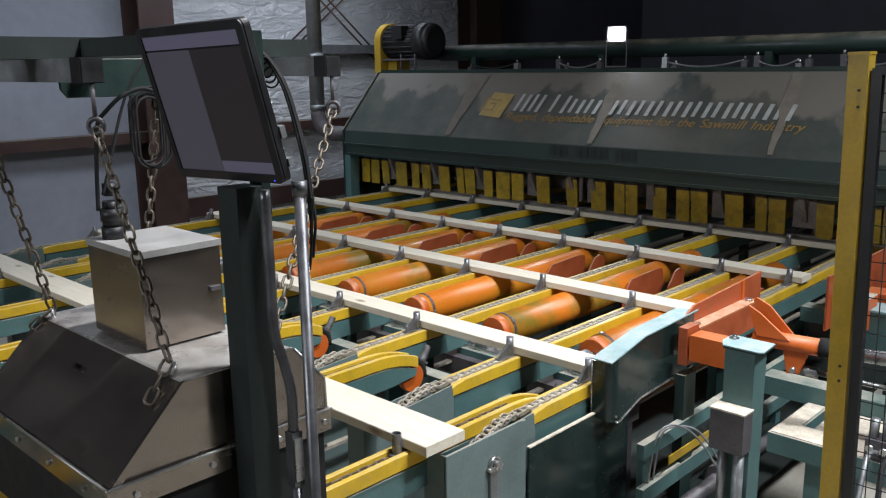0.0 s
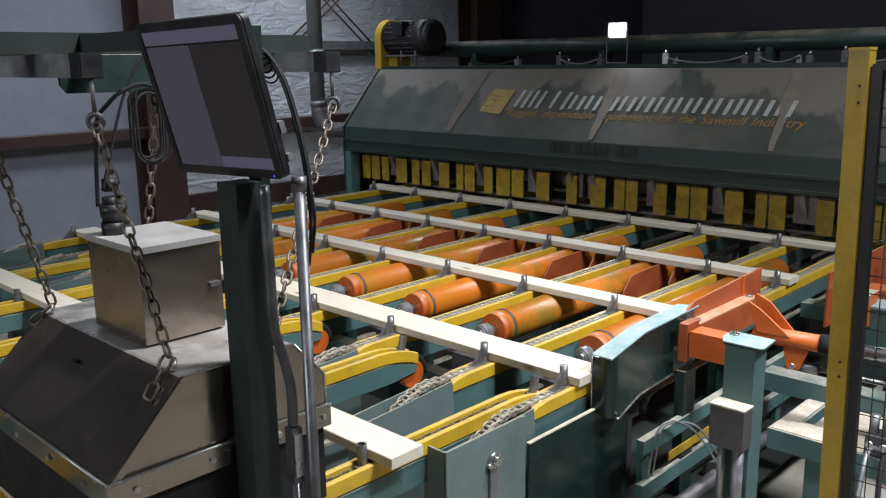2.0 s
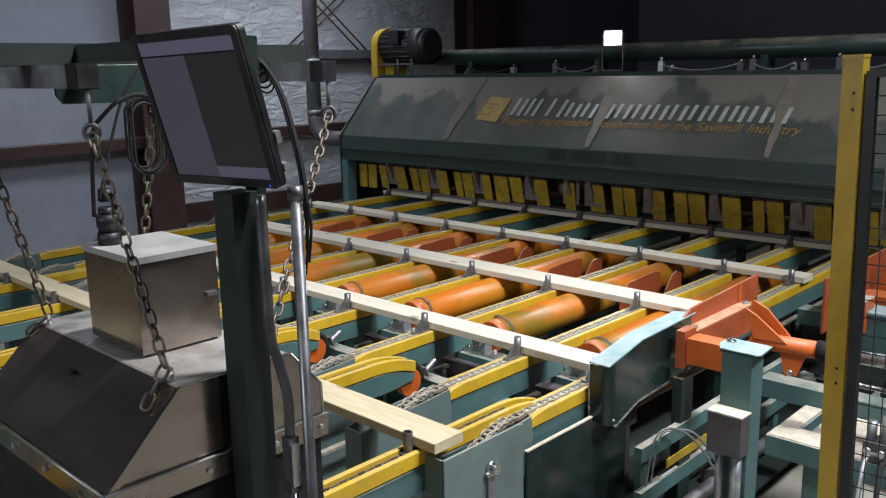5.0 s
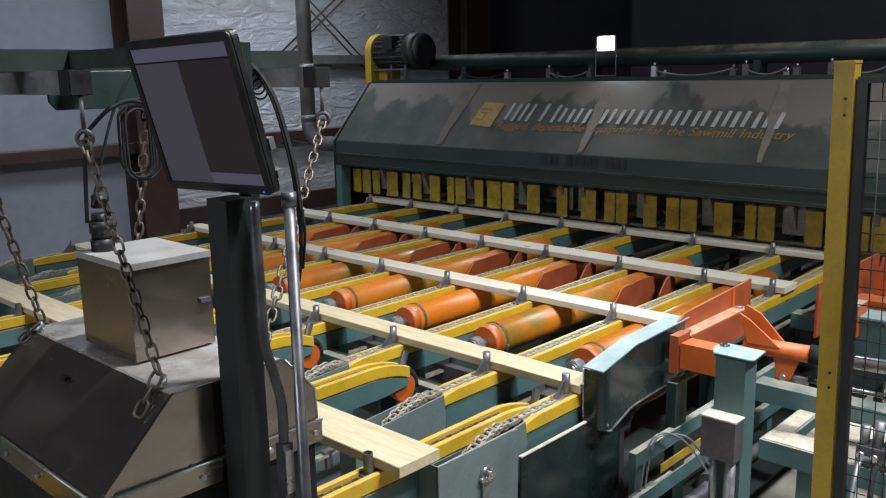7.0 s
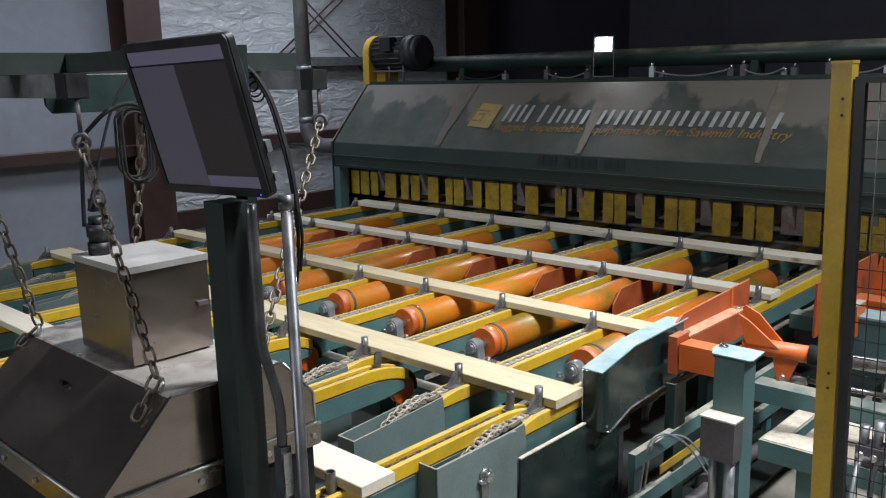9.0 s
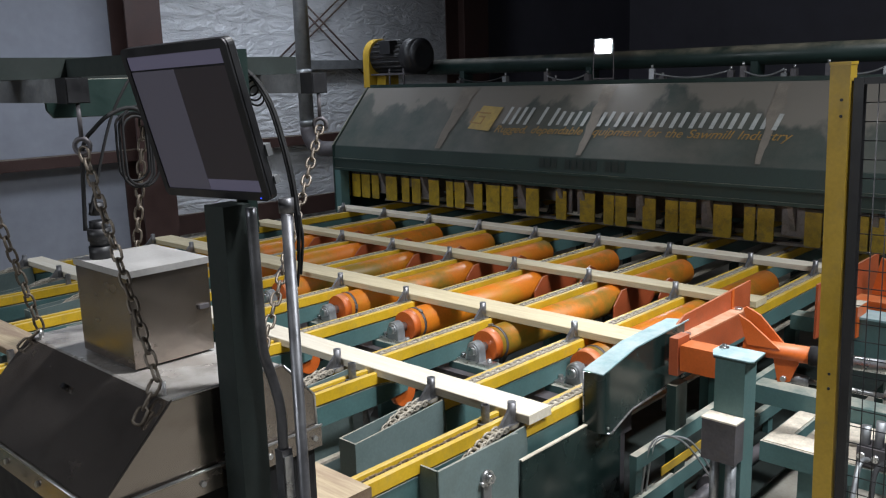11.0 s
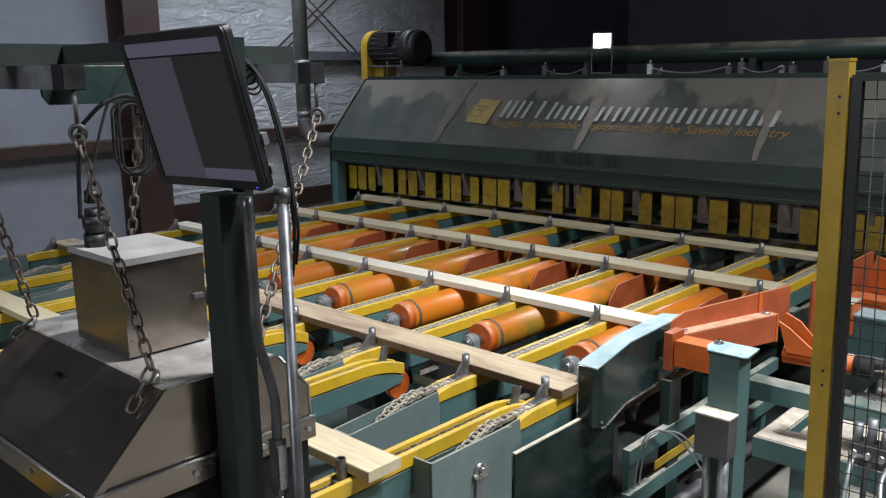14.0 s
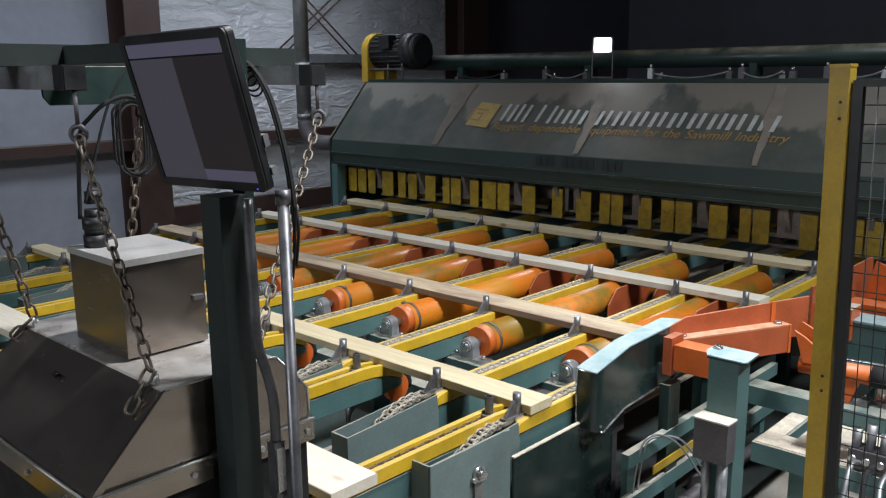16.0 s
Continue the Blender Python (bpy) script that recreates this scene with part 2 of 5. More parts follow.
def wood(name, colour, dark, stain=0.15, stain_colour=(0.34, 0.26, 0.19)):
    m = bpy.data.materials.new(name)
    m.use_nodes = True
    nt = m.node_tree
    bsdf = nt.nodes["Principled BSDF"]
    coord = nt.nodes.new("ShaderNodeTexCoord")
    info = nt.nodes.new("ShaderNodeObjectInfo")
    shift = nt.nodes.new("ShaderNodeVectorMath")
    shift.operation = "MULTIPLY_ADD"
    nt.links.new(info.outputs["Random"], shift.inputs[0])
    shift.inputs[1].default_value = (31, 17, 9)
    nt.links.new(coord.outputs["Object"], shift.inputs[2])
    mp = node(nt, "ShaderNodeMapping", Scale=(0.55, 9, 9))
    nt.links.new(shift.outputs[0], mp.inputs[0])
    g = node(nt, "ShaderNodeTexNoise", Scale=7.0, Detail=6.0, Roughness=0.6, Distortion=0.8)
    nt.links.new(mp.outputs[0], g.inputs["Vector"])
    mix = nt.nodes.new("ShaderNodeMix")
    mix.data_type = "RGBA"
    r = nt.nodes.new("ShaderNodeMapRange")
    nt.links.new(g.outputs[0], r.inputs[0])
    r.inputs[1].default_value, r.inputs[2].default_value = 0.35, 0.75
    nt.links.new(r.outputs[0], mix.inputs[0])
    mix.inputs[6].default_value = (*colour, 1)
    mix.inputs[7].default_value = (*dark, 1)
    kn = node(nt, "ShaderNodeTexVoronoi", Scale=1.0)
    mp2 = node(nt, "ShaderNodeMapping", Scale=(2.2, 5.0, 5.0))
    nt.links.new(shift.outputs[0], mp2.inputs[0])
    nt.links.new(mp2.outputs[0], kn.inputs["Vector"])
    kr = nt.nodes.new("ShaderNodeMapRange")
    nt.links.new(kn.outputs["Distance"], kr.inputs[0])
    for i, v in ((1, 0.04), (2, 0.11), (3, 0.85), (4, 0.0)):
        kr.inputs[i].default_value = v
    mix2 = nt.nodes.new("ShaderNodeMix")
    mix2.data_type = "RGBA"
    nt.links.new(kr.outputs[0], mix2.inputs[0])
    nt.links.new(mix.outputs[2], mix2.inputs[6])
    mix2.inputs[7].default_value = (0.24, 0.13, 0.06, 1)
    mp3 = node(nt, "ShaderNodeMapping", Scale=(0.9, 5.0, 5.0))
    nt.links.new(shift.outputs[0], mp3.inputs[0])
    blot = node(nt, "ShaderNodeTexNoise", Scale=1.7, Detail=7.0, Roughness=0.66, Distortion=0.4)
    nt.links.new(mp3.outputs[0], blot.inputs["Vector"])
    br = nt.nodes.new("ShaderNodeMapRange")
    nt.links.new(blot.outputs[0], br.inputs[0])
    for i, v in ((1, 0.46), (2, 0.62), (3, 0.0), (4, stain)):
        br.inputs[i].default_value = v
    mix3 = nt.nodes.new("ShaderNodeMix")
    mix3.data_type = "RGBA"
    nt.links.new(br.outputs[0], mix3.inputs[0])
    nt.links.new(mix2.outputs[2], mix3.inputs[6])
    mix3.inputs[7].default_value = (*stain_colour, 1)
    nt.links.new(mix3.outputs[2], bsdf.inputs["Base Color"])
    bsdf.inputs["Roughness"].default_value = 0.65
    b = node(nt, "ShaderNodeBump", Strength=0.15, Distance=0.002)
    nt.links.new(g.outputs[0], b.inputs["Height"])
    nt.links.new(b.outputs[0], bsdf.inputs["Normal"])
    return m


WHITEWOOD = wood("planed_white_wood", (0.76, 0.71, 0.60), (0.65, 0.57, 0.44), 0.22, (0.50, 0.45, 0.37))
CREAMWOOD = wood("fresh_cream_wood", (0.66, 0.58, 0.40), (0.51, 0.41, 0.24), 0.3, (0.42, 0.35, 0.22))
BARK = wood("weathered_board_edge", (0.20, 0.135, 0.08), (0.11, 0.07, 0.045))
BROWNWOOD = wood("stained_brown_wood", (0.56, 0.46, 0.31), (0.40, 0.30, 0.19), 0.75, (0.25, 0.165, 0.125))


# ---- building blocks ----
def finish(ob, bm, material, bevel=0.0):
    if bevel:
        edges = [e for e in bm.edges if len(e.link_faces) == 2 and e.calc_face_angle(0) > 0.6]
        bmesh.ops.bevel(bm, geom=edges, offset=bevel, segments=1, affect="EDGES", clamp_overlap=True)
    bm.to_mesh(ob.data)
    bm.free()
    ob.data.materials.append(material)
    return ob


def part(name, bm, material, parent, label="", bevel=0.0, at=None):
    ob = new(name, bpy.data.meshes.new(name))
    finish(ob, bm, material, bevel)
    ob.parent = parent
    if at is not None:
        ob.matrix_basis = at
    return tagged(ob, label)


def thing(name, label, category, at=None, group="", kind=""):
    ob = new(name)
    ob.empty_display_size = 0.1
    if at is not None:
        ob.matrix_basis = at
    return tagged(ob, label, category, group, kind)


def solid(name, bm, material, label, category, at=None, group="", kind="", bevel=0.0):
    ob = new(name, bpy.data.meshes.new(name))
    finish(ob, bm, material, bevel)
    if at is not None:
        ob.matrix_basis = at
    return tagged(ob, label, category, group, kind)


def B(*boxes):
    """A bmesh of boxes, each (x0, x1, y0, y1, z0, z1)."""
    bm = bmesh.new()
    for x0, x1, y0, y1, z0, z1 in boxes:
        vs = [bm.verts.new((x, y, z)) for z in (z0, z1) for y in (y0, y1) for x in (x0, x1)]
        for f in ((0, 2, 3, 1), (4, 5, 7, 6), (0, 1, 5, 4), (2, 6, 7, 3), (0, 4, 6, 2), (1, 3, 7, 5)):
            bm.faces.new([vs[i] for i in f])
    return bm


def rod(bm, a, b, r, n=12, r2=None, caps=True):
    """A round bar or cone from a to b."""
    a, b = Vector(a), Vector(b)
    q = (b - a).to_track_quat("Z", "Y")
    r2 = r if r2 is None else r2
    rings = []
    for p, rad in ((a, r), (b, r2)):
        rings.append([bm.verts.new(p + q @ Vector((rad * math.cos(i * 2 * math.pi / n), rad * math.sin(i * 2 * math.pi / n), 0))) for i in range(n)])
    for i in range(n):
        f = bm.faces.new((rings[0][i], rings[0][(i + 1) % n], rings[1][(i + 1) % n], rings[1][i]))
        f.smooth = True
    if caps:
        bm.faces.new(rings[0][::-1])
        bm.faces.new(rings[1])
    return bm


def rods(*items, n=12):
    bm = bmesh.new()
    for a, b, r in items:
        rod(bm, a, b, r, n)
    return bm


def slab(points, axis, lo, hi, bm=None):
    """A plate: an outline in the two other axes, thick from lo to hi along axis."""
    bm = bm or bmesh.new()
    sides = []
    for v in (lo, hi):
        ring = []
        for p, q in points:
            ring.append(bm.verts.new({"x": (v, p, q), "y": (p, v, q), "z": (p, q, v)}[axis]))
        sides.append(ring)
    bm.faces.new(sides[0])
    bm.faces.new(sides[1][::-1])
    n = len(points)
    for i in range(n):
        bm.faces.new((sides[0][i], sides[1][i], sides[1][(i + 1) % n], sides[0][(i + 1) % n]))
    bmesh.ops.recalc_face_normals(bm, faces=bm.faces)
    return bm


def tube(points, r, n=8, bm=None):
    """A bent round bar along points."""
    bm = bm or bmesh.new()
    pts = [Vector(p) for p in points]
    rings = []
    side = None
    for i, p in enumerate(pts):
        d = (pts[min(i + 1, len(pts) - 1)] - pts[max(i - 1, 0)]).normalized()
        if side is None:
            side = d.orthogonal().normalized()
        side = (side - d * side.dot(d)).normalized()
        up = d.cross(side)
        rings.append([bm.verts.new(p + r * (side * math.cos(k * 2 * math.pi / n) + up * math.sin(k * 2 * math.pi / n))) for k in range(n)])
    for a, b in zip(rings, rings[1:]):
        for k in range(n):
            bm.faces.new((a[k], a[(k + 1) % n], b[(k + 1) % n], b[k])).smooth = True
    bm.faces.new(rings[0][::-1])
    bm.faces.new(rings[-1])
    return bm


def sag(a, b, drop, n=14):
    a, b = Vector(a), Vector(b)
    return [a.lerp(b, i / n) - Vector((0, 0, drop * 4 * (i / n) * (1 - i / n))) for i in range(n + 1)]


def ring(bm, centre, normal, R, r, stretch=1.0, along=None, n=12, m=6):
    """A link: a round bar bent into a ring or a long oval."""
    normal = Vector(normal).normalized()
    u = Vector(along).normalized() if along is not None else normal.orthogonal().normalized()
    v = normal.cross(u)
    pts = []
    for i in range(n):
        a = 2 * math.pi * i / n
        c, s = math.cos(a), math.sin(a)
        pts.append(Vector(centre) + u * (R * c + (R * (stretch - 1) if c > 1e-6 else -R * (stretch - 1) if c < -1e-6 else 0)) + v * R * s)
    loops = []
    for i in range(n):
        d = (pts[(i + 1) % n] - pts[i - 1]).normalized()
        w = d.cross(normal)
        loops.append([bm.verts.new(pts[i] + r * (w * math.cos(k * 2 * math.pi / m) + normal * math.sin(k * 2 * math.pi / m))) for k in range(m)])
    for i in range(n):
        a, b = loops[i], loops[(i + 1) % n]
        for k in range(m):
            bm.faces.new((a[k], a[(k + 1) % m], b[(k + 1) % m], b[k])).smooth = True


# ---- measures of the line ----
LUG_TOP = 1.05
CHAIN_Z, FEED_Z = 0.962, 0.990
SPEED, PHASE, PITCH, CYCLE = 0.435, 1.84, 1.05, 1.05 / 0.435
MAIN_X = [-1.946] + [-2.378 - 0.61 * k for k in range(8)]
FEED_X = [-2.005, -2.78, -3.50, -4.23, -4.96, -5.69]
BOARD_RIGHT, BOARD_LEFT = -1.885, -6.75
WALL_X = -9.0


# ---- hall ----
def hall():
    solid("floor", B((WALL_X - 0.3, 6, -8, 15.3, -0.2, 0)), CONCRETE, "dusty pale concrete floor under the machines", "floor", kind="structure")
    solid("ceiling", B((WALL_X - 0.3, 6, -8, 15.3, 7.0, 7.2)), DARKWALL, "dark unlit roof underside", "ceiling", kind="structure")
    wall = solid("wall_west", B((WALL_X - 0.3, WALL_X - 0.12, -8, 15.3, 0, 7)), DARKWALL, "steel-framed side wall lined with white insulation", "wall", kind="structure")
    part("lining", B((WALL_X - 0.12, WALL_X - 0.02, -8, 4.62, 0, 7)), PANEL, wall, "smooth greyish white panels")
    part("lining", B((WALL_X - 0.12, WALL_X - 0.02, 4.62, 9.9, 0, 7)), FOIL, wall, "wrinkled white-faced insulation")
    part("lining", B((WALL_X - 0.12, WALL_X - 0.02, 9.9, 15.3, 0, 7)), DARKWALL, wall, "dark siding")
    solid("wall_north", B((WALL_X - 0.3, 6, 15.0, 15.3, 0, 7)), DARKWALL, "dark sided wall behind the trimmer", "wall", kind="structure")
    solid("wall_east", B((6, 6.2, -8, 15.3, 0, 7)), DARKWALL, "dark sided hall wall", "wall", kind="structure")
    solid("wall_south", B((WALL_X - 0.3, 6, -8.2, -8, 0, 7)), PANEL, "white panelled hall wall", "wall", kind="structure")
    # steel columns and girts
    for y, w in ((4.64, 0.40), (10.0, 0.55), (-0.9, 0.40)):
        col = thing("steel_column", "dark red-oxide steel column against the insulated wall", "column", pose(WALL_X + 0.15, y, 0), group="wall columns", kind="structure")
        part("flange", B((0.20, 0.22, -w / 2, w / 2, 0, 7)), BROWN, col)
        part("flange", B((-0.16, -0.14, -w / 2, w / 2, 0, 7)), BROWN, col)
        part("web", B((-0.14, 0.20, -0.012, 0.012, 0, 7)), BROWN, col)
    for z, h, y0, d in ((0.555, 0.23, 4.85, 0.07), (1.48, 0.115, -7.9, 0.21), (2.42, 0.11, -7.9, 0.21)):
        girt = thing("wall_girt", "galvanised horizontal girt on the wall" if z > 2 else "dark red-oxide horizontal girt on the wall", "girt", pose(WALL_X, 0, z), group="wall girts", kind="structure")
        steel = GALV if z > 2 else BROWN
        part("web", B((0.0, 0.016, y0, 9.6, 0, h)), steel, girt)
        part("flange", B((0.017, d, y0, 9.6, 0.0, 0.012)), steel, girt)
        part("flange", B((0.017, d, y0, 9.6, h - 0.012, h)), steel, girt)
        part("lip", B((d - 0.01, d, y0, 9.6, 0.0125, h - 0.0125)), steel, girt)


hall()


# ---- chain conveyors ----
def chain_mesh(y0, y1, z):
    """Roller chain seen from above: side plates, rollers, pitch 50 mm."""
    bm = bmesh.new()
    n = int((y1 - y0) / 0.038)
    for i in range(n):
        y = y0 + 0.038 * i
        o = 0.012 if i % 2 else 0.018
        for s in (-1, 1):
            vs = B((s * o - 0.003, s * o + 0.003, y, y + 0.044, z - 0.014, z + 0.002))
            tmp = bpy.data.meshes.new("tmp")
            vs.to_mesh(tmp)
            vs.free()
            bm.from_mesh(tmp)
            bpy.data.meshes.remove(tmp)
        rod(bm, (-0.02, y, z - 0.006), (0.02, y, z - 0.006), 0.008, 6)
    return bm


def main_conveyor(x, first):
    c = thing("chain_conveyor", "yellow-topped teal chain conveyor rail with steel chain", "conveyor", pose(x, 0, 0), group="trimmer deck chains")
    for s in (-1, 1):
        a, b = (0.022, 0.045) if s > 0 else (-0.045, -0.022)
        prof = [(2.42, 0.902), (14.0, 0.902), (14.0, 0.958), (2.54, 0.958), (2.47, 0.948), (2.42, 0.925)]
        part("wear_strip", slab(prof, "x", a, b), YELLOW, c, "yellow plastic wear strip", bevel=0.003)
    part("beam", B((-0.040, 0.040, 2.47, 14.0, 0.80, 0.894)), TEAL, c, "teal painted steel beam", bevel=0.004)
    part("chain_bed", B((-0.0215, 0.0215, 2.47, 14.0, 0.895, 0.954)), SAWDUST, c, "sawdust packed under the chain")
    part("return_run", B((-0.015, 0.015, 2.12, 14.0, 0.720, 0.733)), CHAIN, c, "returning chain run")
    part("chain", chain_mesh(2.32, 6.2, 0.960), CHAIN, c, "dusty steel roller chain")
    # tail trough: a pale U-channel open on top, chain rising out of it
    part("trough_cheek", slab([(1.955, 0.40), (2.46, 0.40), (2.46, 0.88), (2.45, 0.955), (2.30, 0.945), (1.955, 0.925)], "x", 0.040, 0.048), WEATHERED, c)
    part("trough_cheek", slab([(1.955, 0.40), (2.46, 0.40), (2.46, 0.88), (2.45, 0.955), (2.30, 0.945), (1.955, 0.925)], "x", -0.048, -0.040), WEATHERED, c)
    part("trough_end", B((-0.040, 0.040, 1.955, 1.963, 0.40, 0.925)), WEATHERED, c)
    bm = bmesh.new()
    rod(bm, (-0.018, 2.117, 0.80), (0.018, 2.117, 0.80), 0.07, 20)
    part("sprocket", bm, DARKGREY, c)
    bm = bmesh.new()
    for k in range(15):
        q = k / 14 * 1.0
        y, z = 2.36 - 0.35 * math.sin(q), 0.958 - 0.35 * (1 - math.cos(q))
        d = (0, -math.cos(q), -math.sin(q))
        rod(bm, (-0.026, y, z), (0.026, y, z), 0.008, 6)
        o = 0.014 if k % 2 else 0.022
        ring(bm, (-o, y, z), (1, 0, 0), 0.011, 0.005, 1.6, d, 8, 4)
        ring(bm, (o, y, z), (1, 0, 0), 0.011, 0.005, 1.6, d, 8, 4)
    part("tail_chain", bm, CHAIN, c, "dusty steel chain dropping into the tail trough")
    for y in (2.9, 5.2, 8.0, 11.0, 13.8):
        part("leg", B((-0.035, 0.035, y, y + 0.07, 0.0, 0.80)), GREEN, c)
    return c


for k, x in enumerate(MAIN_X):
    main_conveyor(x, k == 0)


def feed_conveyor(x):
    c = thing("infeed_conveyor", "yellow-topped infeed chain rail curving down at its end", "conveyor", pose(x, 0, 0), group="infeed chains")
    arc = [(2.4 + 0.65 * math.sin(a), FEED_Z - 0.005 - 0.65 * (1 - math.cos(a))) for a in (0.0, 0.10, 0.20, 0.30, 0.40)]
    top = [(-6.2, 0.985)] + [(y, z) for y, z in arc]
    low = [(y, z - 0.055) for y, z in arc[::-1]] + [(-6.2, 0.932)]
    for a, b in ((0.020, 0.042), (-0.042, -0.020)):
        part("wear_strip", slab(top + low, "x", a, b), YELLOW, c, "yellow plastic wear strip", bevel=0.003)
    low2 = [(y, z - 0.063) for y, z in arc]
    part("beam", slab([(-6.2, 0.924)] + low2 + [(2.64, 0.84), (2.5, 0.825), (-6.2, 0.825)], "x", -0.036, 0.036), TEAL, c, "teal painted steel beam", bevel=0.003)
    part("return_run", B((-0.015, 0.015, -6.2, 2.6, 0.643, 0.656)), CHAIN, c, "returning chain run")
    part("chain_bed", B((-0.0195, 0.0195, -6.2, 2.4, 0.925, 0.955)), FEEDCHAIN, c, "oily packed sawdust")
    part("chain", chain_mesh(0.6, 2.45, 0.968), FEEDCHAIN, c, "oily brown steel roller chain")
    bm = bmesh.new()
    rod(bm, (-0.018, 2.64, 0.825), (0.018, 2.64, 0.825), 0.066, 24)
    part("head_sprocket", bm, ORANGE, c, "orange painted head sprocket")
    bm = bmesh.new()
    pts = [(0, 2.64 + 0.082 * math.sin(a), 0.825 + 0.082 * math.cos(a)) for a in [i * 0.3 - 0.6 for i in range(9)]]
    tube(pts, 0.018, 8, bm)
    part("head_chain", bm, RUBBER, c, "greasy dark chain over the sprocket")
    for y in (-5.8, -3.0, -0.2, 1.4):
        part("leg", B((-0.03, 0.03, y, y + 0.06, 0.0, 0.825)), GREEN, c)


for x in FEED_X:
    feed_conveyor(x)


# ---- driven rolls between the chains ----
SHELLS = []


def roll(x, y0, y1):
    r = thing("ending_roll", "worn orange steel ending roll with pillow-block bearing", "roll", pose(x, 0, 0.868), group="ending rolls")
    bm = bmesh.new()
    rod(bm, (0, y0 + 0.05, 0), (0, y1, 0), 0.089, 36)
    shell = part("shell", bm, ROLL, r, "worn orange roll shell with greenish scuffs")
    bm = bmesh.new()
    rod(bm, (0, y0, 0), (0, y0 + 0.05, 0), 0.083, 36, 0.089)
    part("end_cap", bm, ORANGE, shell)
    bm = bmesh.new()
    rod(bm, (0, y0 + 0.078, 0), (0, y0 + 0.094, 0), 0.0925, 36)
    part("band", bm, DARKGREY, shell, "dark clamp band")
    part("band_buckle", B((-0.014, 0.014, y0 + 0.074, y0 + 0.089, 0.0915, 0.103)), GALV, shell, "steel buckle of the clamp band", bevel=0.003)
    SHELLS.append(shell)
    part("shaft", rods(((0, y0 - 0.12, 0), (0, y0, 0), 0.025), n=14), STEEL, r)
    arch = [(-0.050, -0.075), (0.050, -0.075)] + [(0.046 * math.cos(q), 0.046 * math.sin(q)) for q in [k * math.pi / 12 for k in range(13)]]
    part("pillow_block", slab(arch, "y", y0 - 0.095, y0 - 0.04), GALV, r, "grey cast pillow-block bearing", bevel=0.006)
    part("block_foot", B((-0.115, 0.115, y0 - 0.105, y0 - 0.03, -0.0765, -0.058)), STEEL, r, bevel=0.005)
    part("bearing_seal", rods(((0, y0 - 0.104, 0), (0, y0 - 0.0955, 0), 0.033), n=20), GALV, r)
    for s in (-1, 1):
        part("bolt", rods(((0.09 * s, y0 - 0.067, -0.0545), (0.09 * s, y0 - 0.067, -0.036), 0.013), n=6), STEEL, r)
    part("bearing_seat", B((-0.14, 0.14, y0 - 0.13, y0 + 0.0, -0.11, -0.075), (-0.12, -0.09, y0 - 0.13, y0, -0.868, -0.11)), TEAL, r, bevel=0.003)
    return r


def lift_fins(x, y):
    f = thing("lift_skid", "orange lift skid with two cheek plates beside a roll", "skid", pose(x, y, -0.035), group="lift skids")
    a = [(0.00, 0.72), (0.01, 0.90), (0.10, 0.985), (0.42, 0.998), (0.48, 0.985), (0.50, 0.86), (0.40, 0.80), (0.12, 0.80), (0.08, 0.72)]
    part("cheek", slab(a, "x", 0.0, 0.010), FIN, f, bevel=0.002)
    b = [(0.36, 0.70), (0.38, 0.90), (0.46, 0.985), (0.52, 0.998), (0.58, 0.97), (0.57, 0.84), (0.50, 0.70)]
    part("cheek", slab(b, "x", 0.10, 0.112), FIN, f, bevel=0.002)
    part("spacer", rods(((0, 0.44, 0.78), (0.112, 0.44, 0.78), 0.02)), FIN, f)
    part("stand", B((0.005, 0.06, 0.10, 0.5, 0.035, 0.76)), GREEN, f)
    return f


ROLL_X = [-2.235] + [x - 0.462 for x in MAIN_X[1:7]]
for i, x in enumerate(ROLL_X):
    roll(x, 3.31 if i else 3.35, 5.5)
    lift_fins(x + 0.106, 4.40 if i else 4.26)


def under_deck():
    # added dark sheet on legs that paints in the shade below the chains
    p = thing("waste_pan", "added near-black sheet painting the shade below the deck chains", "pan")
    part("pan", B((-7.0, -1.50, 2.75, 5.85, 0.30, 0.31)), PAINT_AND_SHADE, p)
    for x in (-6.9, -4.45, -2.06, -1.57):
        for y in (2.8, 5.7):
            part("leg", B((x, x + 0.05, y, y + 0.05, 0.0, 0.30)), GREEN, p)
    c = thing("cross_channel", "dusty teal steel channel crossing under the chains", "channel", group="cross channels")
    part("channel", B((-6.95, -1.90, 2.76, 2.768, 0.70, 0.80), (-6.95, -1.90, 2.768, 2.84, 0.792, 0.80), (-6.95, -1.90, 2.768, 2.84, 0.70, 0.708)), TEAL, c)
    part("leg", B((-6.95, -6.88, 2.76, 2.84, 0.0, 0.699)), TEAL, c)
    part("leg", B((-2.2, -2.13, 2.76, 2.84, 0.0, 0.699)), TEAL, c)
    c = thing("bearing_beam", "dusty grey steel beam carrying the roll bearings", "beam")
    part("beam", B((-6.9, -1.92, 3.13, 3.27, 0.66, 0.757)), DARKGREY, c, bevel=0.004)
    part("leg", B((-6.9, -6.83, 3.15, 3.23, 0.0, 0.66)), DARKGREY, c)
    part("leg", B((-1.99, -1.93, 3.15, 3.23, 0.0, 0.66)), DARKGREY, c)


under_deck()


# ---- trimmer ----
HOOD_L, HOOD_R = -7.13, -0.5
LEAN = Matrix(((1, 0.25, 0, 0), (0, 1, 0, 0), (0, 0, 1, 0), (0, 0, 0, 1)))
SLOPE = math.atan2(0.585, 0.52)


def on_slope(x, up, lift=0.003):
    """A pose on the hood's sloping face: up metres above its lower bend, local z off the sheet."""
    return Matrix.Translation((x, 5.90 + up * math.cos(SLOPE) - lift * math.sin(SLOPE), 1.595 + up * math.sin(SLOPE) + lift * math.cos(SLOPE))) @ pose(0, 0, 0, math.degrees(SLOPE))


